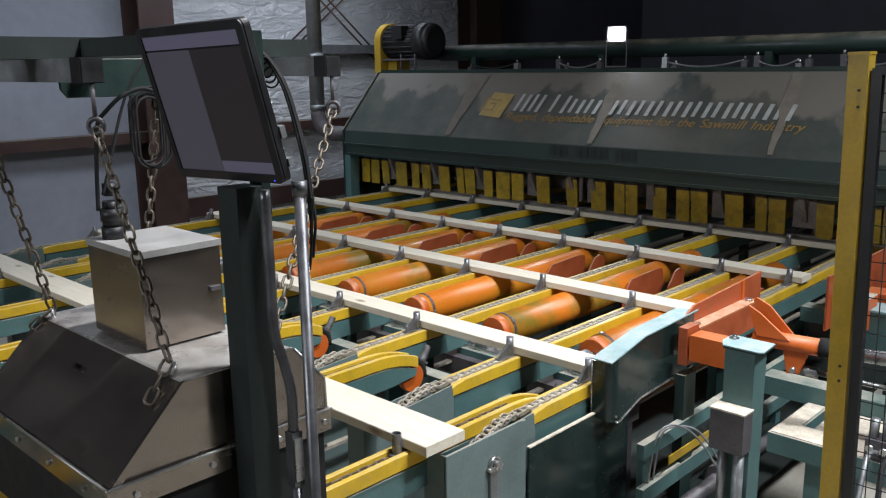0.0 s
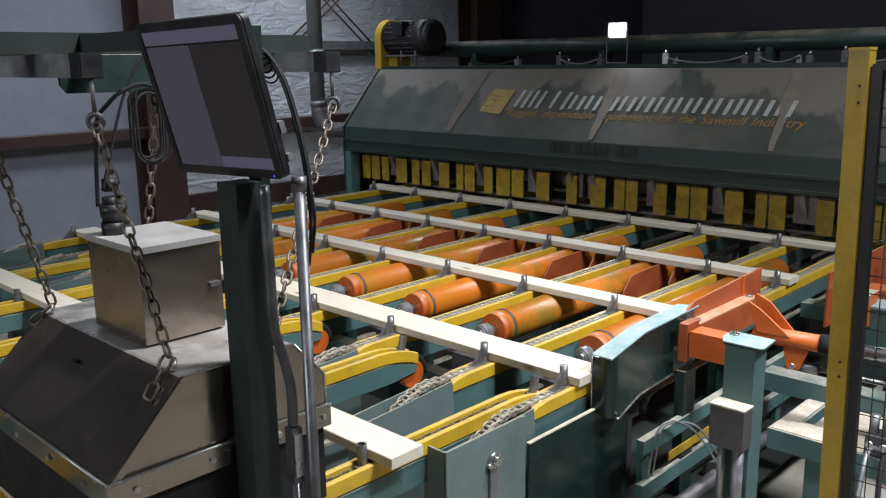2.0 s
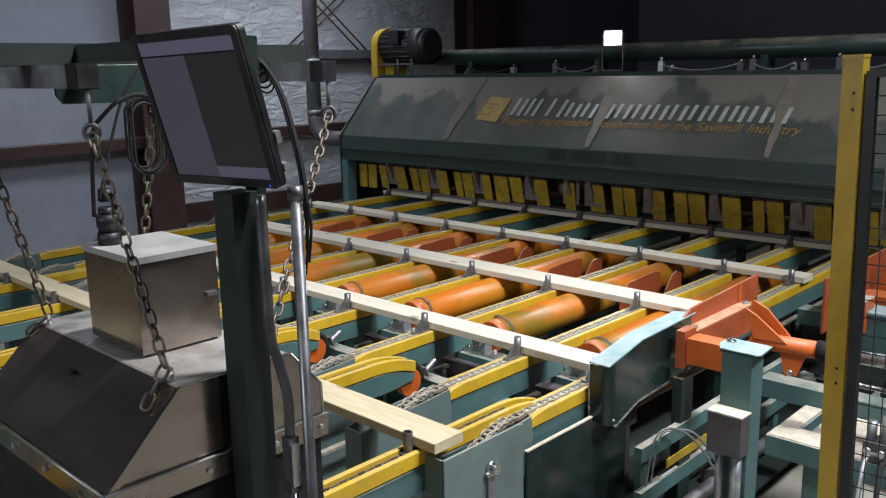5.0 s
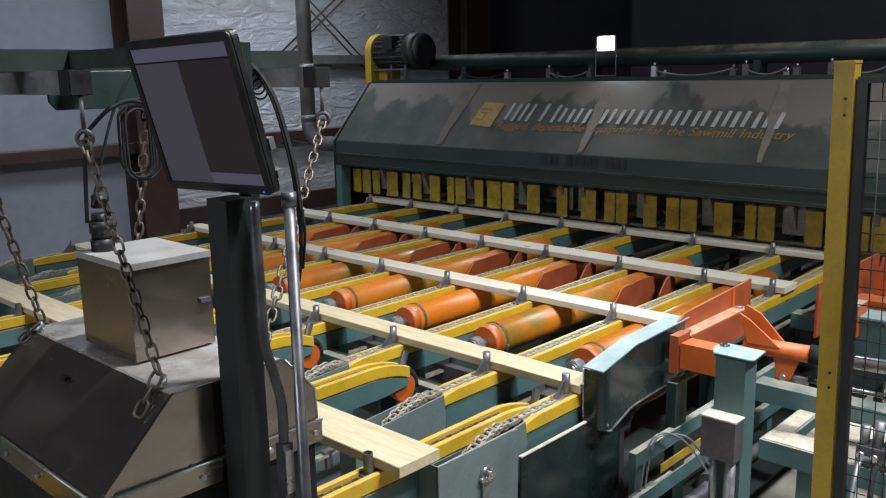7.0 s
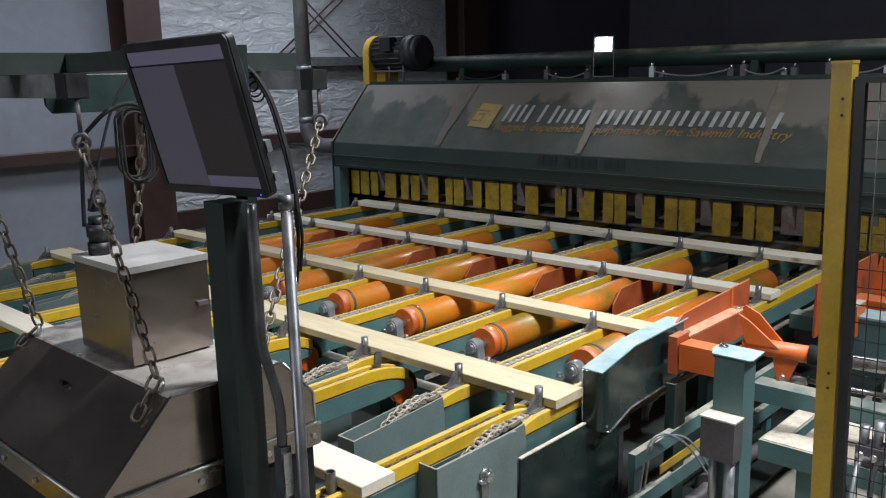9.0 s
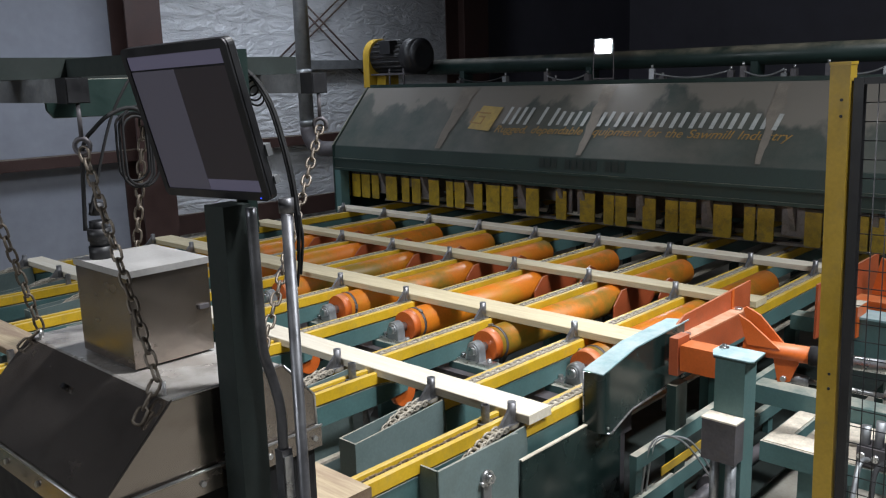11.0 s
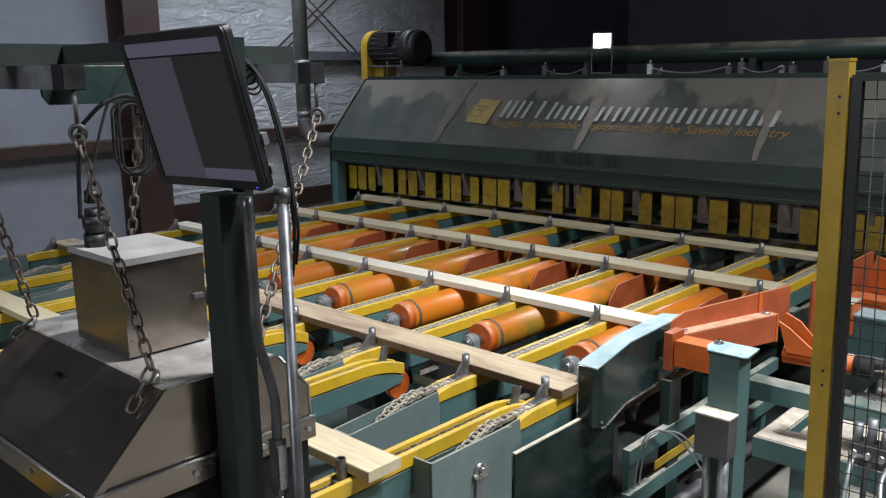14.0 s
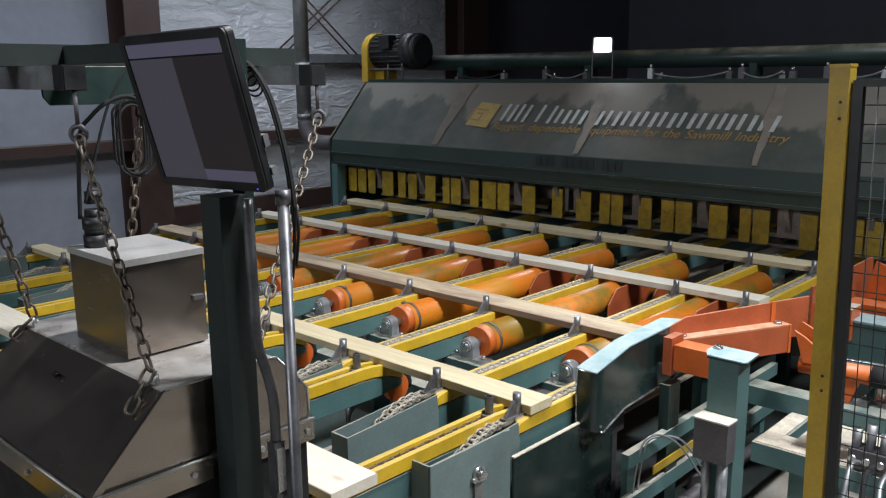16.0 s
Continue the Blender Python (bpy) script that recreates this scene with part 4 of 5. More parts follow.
    part("body", B((-0.03, 0.20, -0.05, 0.10, 0.84, 0.98)), ORANGE, u, bevel=0.005)
    part("gusset", slab([(0.02, 0.98), (0.30, 0.98), (0.12, 1.18), (0.06, 1.20)], "y", 0.12, 0.135), ORANGE, u)
    part("side_box", B((0.12, 0.62, -0.46, -0.30, 0.72, 0.985)), TEAL, u, "teal box with dusty lid", bevel=0.005)
    part("box_lid", B((0.11, 0.63, -0.47, -0.29, 0.986, 0.997)), PALE, u, "pale dusty lid")
    part("box_leg", B((0.34, 0.42, -0.42, -0.34, 0.0, 0.72)), TEAL, u)
    part("arm", B((0.201, 0.9, -0.02, 0.08, 0.86, 0.95)), TEAL, u, bevel=0.004)
    part("leg", B((0.7, 0.8, -0.02, 0.08, 0.0, 0.86)), TEAL, u)
    # manifold of valves and hoses near the floor behind the fence
    v = thing("valve_manifold", "cluster of grey hydraulic valves with black hoses", "valves", pose(-0.95, 3.68, 0.616))
    part("block", B((-0.10, 0.16, -0.05, 0.05, 0.0, 0.09)), DARKGREY, v, bevel=0.006)
    for i in range(5):
        part("valve", rods(((-0.08 + 0.055 * i, -0.01, 0.09), (-0.08 + 0.055 * i, 0.0, 0.17 + 0.03 * (i % 2)), 0.02), n=10), GALV, v)
        part("knob", rods(((-0.08 + 0.055 * i, -0.06, 0.05), (-0.08 + 0.055 * i, -0.02, 0.05), 0.016), n=8), STEEL, v)
    for i in range(4):
        pts = [(-1.0 + 0.06 * i, 3.62, 0.66), (-1.0 + 0.06 * i, 3.50, 0.67 - 0.03 * i), (-0.98 + 0.08 * i, 3.36, 0.45), (-0.95 + 0.1 * i, 3.3, 0.18), (-0.9 + 0.12 * i, 3.36, 0.02)]
        solid("hydraulic_hose", tube(smooth(pts), 0.011, 6), RUBBER if i % 2 else GALV, "flexible hydraulic hose hanging to the floor", "hose", group="hydraulic hoses")


def smooth(points, n=6):
    """Points along a soft curve through the given ones."""
    P = [Vector(p) for p in points]
    P = [P[0]] + P + [P[-1]]
    out = []
    for i in range(1, len(P) - 2):
        for k in range(n):
            t = k / n
            a, b, c, d = P[i - 1:i + 3]
            out.append(0.5 * (2 * b + (c - a) * t + (2 * a - 5 * b + 4 * c - d) * t * t + (3 * b - a - 3 * c + d) * t ** 3))
    return out + [P[-2]]


right_frame()


def pusher():
    p = thing("even_end_pusher", "orange hinged steel pusher plate dusted with sawdust", "pusher", pose(-1.795, 3.415, 0.176) @ Matrix.Scale(0.923, 4))
    part("face", slab([(0.0, 0.93), (0.0, 1.045), (0.10, 1.085), (0.87, 1.115), (0.87, 0.90), (0.55, 0.90)], "x", -0.006, 0.006), FIN, p, "dusty orange face plate", bevel=0.002)
    part("shelf", B((0.007, 0.078, 0.02, 0.68, 0.992, 1.0)), DUSTYRED, p, "shelf filmed with sawdust")
    part("web", B((0.070, 0.078, 0.03, 0.68, 0.86, 0.991)), FIN, p, bevel=0.002)
    part("rib", B((0.007, 0.014, 0.62, 0.645, 1.001, 1.11)), ORANGE, p)
    part("end_cap", B((0.007, 0.082, 0.681, 0.695, 0.85, 1.0)), ORANGE, p)
    bm = bmesh.new()
    rod(bm, (0.042, 0.64, 1.0), (0.042, 0.64, 1.012), 0.020, 14)
    part("pivot_bolt", bm, STEEL, p)
    part("pivot_bolt", rods(((0.042, 0.06, 1.0), (0.042, 0.06, 1.010), 0.018), n=14), STEEL, p)
    part("underplate", B((0.0, 0.078, 0.03, 0.68, 0.852, 0.859)), FIN, p)
    a = thing("pusher_ram", "orange pusher ram with gusset on a chrome cylinder rod", "ram", pose(-1.545, 3.700, 1.025, 0, 0, 7) @ Matrix.Scale(0.923, 4))
    part("gusset", slab([(-0.02, 0.02), (0.15, 0.02), (0.02, 0.16), (-0.05, 0.195), (-0.065, 0.18)], "y", 0.03, 0.042), ORANGE, a, bevel=0.002)
    part("gusset", slab([(-0.02, 0.02), (0.14, 0.02), (-0.01, 0.14), (-0.065, 0.17)], "y", -0.045, -0.033), ORANGE, a, bevel=0.002)
    part("arm_tube", rods(((-0.04, 0, 0), (0.27, 0, 0), 0.043), n=18), ORANGE, a)
    part("sleeve", rods(((0.27, 0, 0), (0.35, 0, 0), 0.050), n=18), RUBBER, a)
    part("clevis", slab([(0.10, 0.0), (0.24, 0.0), (0.19, -0.14), (0.13, -0.15)], "y", -0.03, -0.018), ORANGE, a, bevel=0.002)
    part("clevis_pin", rods(((0.16, -0.05, -0.125), (0.16, 0.02, -0.125), 0.014), n=10), STEEL, a)
    part("rod_eye", rods(((0.17, 0.0, -0.125), (0.27, 0.0, -0.13), 0.026), n=12), GALV, a)
    part("rod", rods(((0.27, 0.0, -0.13), (0.62, 0.0, -0.14), 0.013), n=12), STEEL, a, "bright chrome rod")
    g = thing("pusher_guide", "steel guide rod and cylinder carrying the pusher arm", "guide", pose(-1.545, 3.700, 1.025, 0, 0, 7) @ Matrix.Scale(0.923, 4))
    part("guide_bar", rods(((0.30, 0, 0), (1.8, 0, 0), 0.033), n=16), STEEL, g)
    part("cylinder", rods(((0.60, 0.0, -0.14), (1.5, 0.0, -0.16), 0.032), n=16), STEEL, g)
    for x in (0.66, 1.7):
        part("support", B((x, x + 0.06, -0.09, 0.09, -1.105, 0.06)), TEAL, g, bevel=0.004)
    return p, a


PUSHER, PUSHER_ARM = pusher()


# ---- fence ----
def fence():
    f = thing("safety_fence", "yellow-posted machine safety fence with black wire mesh", "fence", pose(-0.91, 2.80, 0, 0, -1.0, 0))
    post = part("post", B((-0.004, 0.056, -0.03, 0.03, 0.008, 2.285)), SAFETY, f, "yellow square steel post", bevel=0.003)
    part("cap", B((-0.006, 0.058, -0.032, 0.032, 2.2855, 2.295)), SAFETY, post)
    part("foot_plate", B((-0.05, 0.10, -0.06, 0.06, 0.0, 0.008)), SAFETY, post)
    for z in (2.18, 2.13, 1.30, 1.25):
        part("rivet", rods(((0.034, -0.0302, z), (0.034, -0.033, z), 0.005), n=8), BLACK, post)
    part("frame_upright", B((0.062, 0.092, -0.015, 0.015, 0.12, 2.245)), BLACK, f, bevel=0.002)
    part("frame_upright", B((1.40, 1.43, -0.015, 0.015, 0.12, 2.245)), BLACK, f, bevel=0.002)
    part("frame_rail", B((0.0925, 1.3995, -0.015, 0.015, 2.225, 2.245)), BLACK, f, bevel=0.002)
    part("frame_rail", B((0.0925, 1.3995, -0.015, 0.015, 0.12, 0.14)), BLACK, f, bevel=0.002)
    bm = bmesh.new()
    for i in range(1, 34):
        rod(bm, (0.092 + i * 0.0385, 0, 0.14), (0.092 + i * 0.0385, 0, 2.225), 0.0019, 5)
    for i in range(1, 36):
        rod(bm, (0.0925, 0.004, 0.14 + i * 0.058), (1.3995, 0.004, 0.14 + i * 0.058), 0.0019, 5)
    part("wire_mesh", bm, BLACK, f, "black welded wire mesh")
    part("post", B((1.436, 1.496, -0.03, 0.03, 0.0, 2.285)), SAFETY, f, bevel=0.003)


fence()


# ---- hanging stainless scanner head ----
def scanner():
    s = thing("scanner_hood", "stainless steel hood with black skirt hanging on chains over the infeed", "hood", pose(0, 0, 0))
    x0, x1 = -2.62, -1.785
    body = [(0.738, 1.347), (0.940, 1.55), (1.264, 1.55), (1.362, 1.44), (1.366, 1.347)]
    part("body", slab(body, "x", x0, x1), STAINLESS, s, "brushed stainless sloped body", bevel=0.004)
    part("flange", B((x0 - 0.008, x1 + 0.008, 0.730, 1.374, 1.287, 1.3455)), STAINLESS, s, bevel=0.003)
    part("front_ledge", tube([(x1 + 0.010, 0.732, 1.349), (x1 + 0.010, 1.374, 1.349)], 0.004, 6), STEEL, s)
    part("front_ledge", tube([(x0, 0.731, 1.349), (x1, 0.731, 1.349)], 0.003, 6), STEEL, s)
    part("corner_trim", slab([(0.741, 1.350), (0.933, 1.543), (0.946, 1.530), (0.766, 1.350)], "x", x1 + 0.001, x1 + 0.007), STAINLESS, s)
    part("corner_trim", tube([(x1 + 0.002, 1.364, 1.352), (x1 + 0.002, 1.361, 1.44), (x1 + 0.002, 1.266, 1.548)], 0.003, 6), STEEL, s)
    part("top_trim", tube([(x1 + 0.001, 0.944, 1.551), (x1 + 0.001, 1.262, 1.551)], 0.0035, 6), STEEL, s)
    for y in (0.80, 1.00, 1.20, 1.35):
        part("bolt", rods(((x1 + 0.008, y, 1.316), (x1 + 0.014, y, 1.316), 0.008), n=8), STEEL, s)
    for x in (-1.9, -2.1, -2.3, -2.5):
        part("bolt", rods(((x, 0.730, 1.316), (x, 0.724, 1.316), 0.008), n=8), STEEL, s)
    part("port", rods(((-2.235, 0.882, 1.4915), (-2.235, 0.870, 1.5035), 0.008), n=12), BLACK, s, "small dark port")
    for box in ((x0 + 0.01, x1 - 0.01, 0.745, 0.755, 1.065, 1.2865), (x0 + 0.01, x1 - 0.01, 1.349, 1.359, 1.065, 1.2865), (x0 + 0.01, x0 + 0.02, 0.7555, 1.3485, 1.065, 1.2865), (x1 - 0.02, x1 - 0.01, 0.7555, 1.3485, 1.065, 1.2865)):
        part("skirt", B(box), RUBBER, s, "black rubber skirt panel")
    for x, y in ((x1 - 0.055, 0.955), (x1 - 0.06, 1.25), (x0 + 0.06, 0.955), (x0 + 0.06, 1.25)):
        bm = bmesh.new()
        ring(bm, (x, y, 1.562), (0.5, 0.9, 0), 0.016, 0.005)
        part("lifting_eye", bm, STEEL, s)
    b = thing("control_box", "square stainless steel enclosure with latch on the hood", "enclosure", pose(-2.335, 0.985, 1.551))
    part("case", B((0, 0.295, 0, 0.235, 0.006, 0.25)), STAINLESS, b, bevel=0.004)
    part("lid", B((-0.004, 0.299, -0.004, 0.239, 0.2505, 0.268)), DUSTYSTEEL, b, "overhanging stainless lid", bevel=0.005)
    part("base_gap", B((0.01, 0.285, 0.01, 0.225, 0.0, 0.006)), BLACK, b)
    part("latch", B((0.2955, 0.305, 0.195, 0.225, 0.128, 0.140)), DARKGREY, b, "dark latch", bevel=0.003)
    bm = bmesh.new()
    for i, (z, r) in enumerate(((0.0, 0.032), (0.035, 0.028), (0.05, 0.032), (0.07, 0.024), (0.12, 0.02))):
        rod(bm, (0.06, 0.05, 0.268 + z), (0.06, 0.05, 0.268 + z + 0.034), r, 14)
    part("cable_gland", bm, BLACK, b, "black cable connector")


scanner()


def link_chain(a, b, label, tail=None):
    """A hanging chain of long steel links from a to b, with a loose end."""
    bm = bmesh.new()
    pts = [Vector(a), Vector(b)] + ([Vector(tail)] if tail else [])
    k = 0
    for p, q in zip(pts, pts[1:]):
        d = q - p
        n = max(1, round(d.length / 0.037))
        side = d.orthogonal().normalized()
        for i in range(n):
            nrm = side if k % 2 else d.cross(side)
            ring(bm, p + d * ((i + 0.5) / n), nrm, 0.0125, 0.0042, 1.75, d, 12, 6)
            k += 1
    return solid("hoist_chain", bm, RUST, label, "chain", group="hanging chains")


def overhead():
    o = thing("hanger_frame", "green steel hanger beam with grey square tubes", "frame")
    part("beam", B((-2.56, -2.48, -6.0, 1.90, 2.3080, 2.3680)), PAINT_AND_SHADE, o, "dark green painted beam", bevel=0.004)
    part("plate", slab([(1.01, 2.222), (1.028, 2.199), (1.40, 2.197), (1.40, 2.3075), (1.005, 2.3075)], "x", -2.475, -2.465), GREEN, o, bevel=0.002)
    part("bracket", B((-2.479, -1.74, 1.085, 1.125, 2.3130, 2.3630)), PAINT_AND_SHADE, o, bevel=0.003)
    part("post", B((-2.56, -2.48, -6.08, -6.001, 0.0, 2.3680)), GREEN, o)
    for y in (0.985, 1.775):
        t = B((-3.6, -2.20, y - 0.028, y + 0.028, 2.3010, 2.3070), (-3.6, -2.20, y - 0.028, y + 0.028, 2.2450, 2.2510), (-3.6, -2.20, y - 0.028, y - 0.022, 2.2510, 2.3010), (-3.6, -2.20, y + 0.022, y + 0.028, 2.2510, 2.3010))
        part("square_tube", t, GALV, o, "grey square steel tube")
        part("tube_inside", B((-3.5, -2.198, y - 0.0215, y + 0.0215, 2.2515, 2.3005), (-2.1995, -2.197, y - 0.0275, y + 0.0275, 2.2455, 2.3065)), BLACK, o)
        part("end_collar", B((-2.26, -2.1995, y - 0.030, y - 0.0285, 2.243, 2.309), (-2.26, -2.1995, y + 0.0285, y + 0.030, 2.243, 2.309), (-2.26, -2.1995, y - 0.0285, y + 0.0285, 2.3075, 2.309), (-2.26, -2.1995, y - 0.0285, y + 0.0285, 2.243, 2.2445)), BLACK, o, "oily black end")
    for x, y, lo in ((-2.2080, 0.985, 2.1330), (-2.2080, 1.775, 2.1430)):
        bm = rods(((x, y, lo + 0.02), (x, y, 2.2450), 0.006), n=8)
        ring(bm, (x, y, lo), (0.7, -0.7, 0), 0.02, 0.007)
        part("eye_bolt", bm, DARKGREY, o, "dark eye bolt")
    link_chain((-2.2080, 0.985, 2.1280), (-1.85, 0.945, 1.585), "rusty steel hanging chain with loose end", (-1.835, 0.875, 1.50))
    link_chain((-2.2080, 1.775, 2.1380), (-1.85, 1.25, 1.58), "rusty steel hanging chain")
    link_chain((-2.56, 1.36, 2.26), (-2.56, 1.25, 1.575), "rusty steel hanging chain")
    link_chain((-2.56, 0.80, 2.26), (-2.56, 0.955, 1.58), "rusty steel hanging chain with loose end", (-2.60, 0.90, 1.52))
    # coiled cable, cable to the box
    bm = bmesh.new()
    for i in range(4):
        ring(bm, (-2.42 + 0.010 * i, 1.230 + 0.008 * (i % 3), 2.105 - 0.010 * (i % 2)), (1, 0.12 * (i - 2), 0.05 * i), 0.044 + 0.004 * (i % 3), 0.0040, 2.3, (0, 0, 1), 24, 6)
    solid("cable_coil", bm, RUBBER, "coil of black cable hanging from the green beam", "cable coil")
    solid("power_cable", tube(smooth([(-2.260, 0.991, 1.903), (-2.260, 1.001, 2.055), (-2.260, 1.013, 2.135), (-2.260, 1.044, 2.172), (-2.260, 1.087, 2.206), (-2.260, 1.140, 2.224), (-2.260, 1.179, 2.217)]), 0.0060, 8), RUBBER, "black power cable looping to the enclosure", "cable")
    solid("power_cable", tube(smooth([(-2.260, 1.008, 1.944), (-2.260, 1.036, 2.029), (-2.260, 1.072, 2.140), (-2.260, 1.103, 2.215), (-2.260, 1.147, 2.286), (-2.260, 1.173, 2.316)]), 0.0042, 8), RUBBER, "thin black cable rising to the beam", "cable")


overhead()


# ---- operator screen ----
def operator_screen():
    s = thing("operator_monitor", "black flat operator monitor on a dark green steel post", "monitor")
    post = part("post", B((-1.765, -1.685, 1.06, 1.135, 0.008, 2.005)), PAINT_AND_SHADE, s, "dark green square steel post", bevel=0.004)
    part("base_plate", B((-1.815, -1.635, 1.0, 1.195, 0.0, 0.008)), GREEN, post)
    m = Matrix.Translation((-1.760, 1.050, 2.196)) @ pose(0, 0, 0, 90 + 14.1, 0, 5.1) @ pose(0, 0, 0, 0, 0, 1.4)
    w, h = 0.395, 0.365
    def rounded(a, b2, rad=0.016, n=5):
        """A rectangle's outline with round corners, a by b2 about the middle."""
        out = []
        for k, (sx, sy) in enumerate(((1, 1), (-1, 1), (-1, -1), (1, -1))):
            for i in range(n + 1):
                q = (k + i / n) * math.pi / 2
                out.append((sx * (a / 2 - rad) + rad * math.cos(q), sy * (b2 / 2 - rad) + rad * math.sin(q)))
        return out

    scr = part("casing", slab(rounded(w, h), "z", -0.022, 0.0), BLACK, s, "glossy black monitor casing", bevel=0.003, at=m)
    b = 0.020
    bm = bmesh.new()
    outer, inner = rounded(w, h), rounded(w - 2 * b, h - 2 * b, 0.0012)
    loops = [[bm.verts.new((x, y, z)) for x, y in line] for line, z in ((outer, 0.0005), (outer, 0.0045), (inner, 0.0065), (inner, 0.0005))]
    for a_, b_ in zip(loops, loops[1:]):
        for k in range(len(outer)):
            bm.faces.new((a_[k], a_[(k + 1) % len(outer)], b_[(k + 1) % len(outer)], b_[k]))
    part("bezel", bm, BLACK, scr)
    l, r, t, d = -w / 2 + b, w / 2 - b, h / 2 - b, -h / 2 + b
    part("screen_panel", B((l, r, t - 0.032, t, 0.0005, 0.003)), SCREENBAR, scr, "dim violet-grey menu bar")
    part("screen_panel", B((l, l + 0.167, d + 0.0005, t - 0.0365, 0.0005, 0.003)), SCREENLIGHT, scr, "dim grey screen window")
    part("screen_panel", B((l + 0.168, r, d + 0.028, t - 0.0365, 0.0005, 0.003)), SCREENDARK, scr, "almost black screen window")
    part("screen_panel", B((l + 0.168, r, d + 0.0005, d + 0.027, 0.0005, 0.003)), SCREENBAR, scr)
    part("power_light", B((w / 2 - 0.03, w / 2 - 0.026, -h / 2 + 0.006, -h / 2 + 0.009, 0.0062, 0.0068)), glow("blue_led", (0.03, 0.08, 1.0), 1.6), scr)
    part("mount_plate", B((-0.14, 0.14, -0.13, 0.10, -0.05, -0.0205)), BLACK, scr)
    part("rear_arm", B((-1.75, -1.70, 1.140, 1.165, 1.93, 2.36)), GREEN, s)
    part("side_connector", B((w / 2 - 0.02, w / 2 + 0.004, -0.085, -0.058, -0.035, -0.0205)), GALV, scr, "pale connector block")
    part("side_connector", B((w / 2 - 0.02, w / 2 + 0.004, -0.15, -0.132, -0.035, -0.0205)), GALV, scr, "pale connector block")
    # conduits beside the post
    c = thing("conduit", "grey steel conduit with pull box strapped beside the post", "conduit", group="conduits")
    part("pipe", tube(smooth([(-1.655, 1.115, 2.0), (-1.655, 1.118, 1.80), (-1.655, 1.12, 1.66), (-1.645, 1.135, 1.58), (-1.635, 1.145, 1.50), (-1.635, 1.145, 1.40)]), 0.0130, 12), CONDUIT, c)
    part("pull_box", B((-1.650, -1.620, 1.130, 1.160, 1.255, 1.40)), CONDUIT, c, "grey cast pull box", bevel=0.008)
    part("cover", B((-1.6195, -1.615, 1.133, 1.157, 1.272, 1.385)), STEEL, c, bevel=0.002)
    part("lower_pipe", rods(((-1.635, 1.145, 0.0), (-1.635, 1.145, 1.255), 0.0130), n=12), CONDUIT, c)
    c = thing("conduit", "straight grey steel conduit beside the operator post", "conduit", group="conduits")
    part("pipe", rods(((-1.60, 1.175, 0.0), (-1.60, 1.175, 2.0), 0.0140), n=14), CONDUIT, c)
    part("coupling", rods(((-1.60, 1.175, 1.985), (-1.60, 1.175, 2.02)  , 0.018), n=14), CONDUIT, c)
    for i, (dx, dy) in enumerate(((0, 0), (0.008, 0.006), (-0.005, 0.010), (0.014, -0.003))):
        pts = [(-1.784 + dx, 1.200 + dy, 2.319), (-1.729 + dx, 1.200 + dy, 2.287), (-1.679 + dx, 1.200 + dy, 2.231), (-1.643 + dx, 1.200 + dy, 2.151), (-1.615 + dx, 1.200 + dy, 2.060), (-1.601 + dx, 1.200 + dy, 1.968), (-1.595 + dx, 1.200 + dy, 1.887 + 0.03 * i), (-1.610 + dx, 1.200 + dy, 1.803 + 0.03 * i)]
        solid("monitor_cable", tube(smooth(pts), 0.0036, 6), RUBBER, "black monitor cable hanging beside the screen", "cable", group="monitor cables")
    bm = bmesh.new()
    for i in range(3):
        ring(bm, (-1.733, 1.195 + 0.006 * i, 2.277 - 0.012 * i), (0.7, -0.4, 0.5 - 0.3 * i), 0.017, 0.0025, 1.4, (0, 0, 1), 14, 5)
    solid("cable_tie_bundle", bm, RUBBER, "tangle of black cables behind the monitor", "cable")


operator_screen()


# ---- lugs and boards ----
LUGS, TUBES, BOARDS = [], [], []


def lug_master():
    g = thing("chain_lug", "grey steel chain lug with gusset on the deck chain", "lug", group="deck lugs")
    bm = bmesh.new()
    rod(bm, (0, 0, 0.0), (0, 0, 0.088), 0.0175, 14)
    part("pin", bm, LUG, g)
    part("gusset", slab([(-0.012, 0.0), (-0.08, 0.0), (-0.012, 0.068)], "x", -0.007, 0.007), LUG, g)
    part("foot", B((-0.02, 0.02, -0.085, 0.03, -0.004, 0.003)), LUG, g)
    return g


def tube_master():
    g = thing("infeed_lug", "hollow dark steel tube lug on the infeed chain", "lug", group="infeed lugs")
    bm = bmesh.new()
    rod(bm, (0, 0, -0.02), (0, 0, 0.060), 0.0175, 14, caps=False)
    rod(bm, (0, 0, 0.060), (0, 0, 0.004), 0.0135, 14, caps=False)
    a, b = [], []
    for k in range(14):
        c, s = math.cos(2 * math.pi * k / 14), math.sin(2 * math.pi * k / 14)
        a.append(bm.verts.new((0.0175 * c, 0.0175 * s, 0.060)))
        b.append(bm.verts.new((0.0135 * c, 0.0135 * s, 0.060)))
    for k in range(14):
        bm.faces.new((a[k], a[(k + 1) % 14], b[(k + 1) % 14], b[k]))
    part("pipe", bm, LUG, g)
    part("foot", B((-0.016, 0.016, -0.03, 0.03, -0.022, -0.012)), LUG, g)
    return g


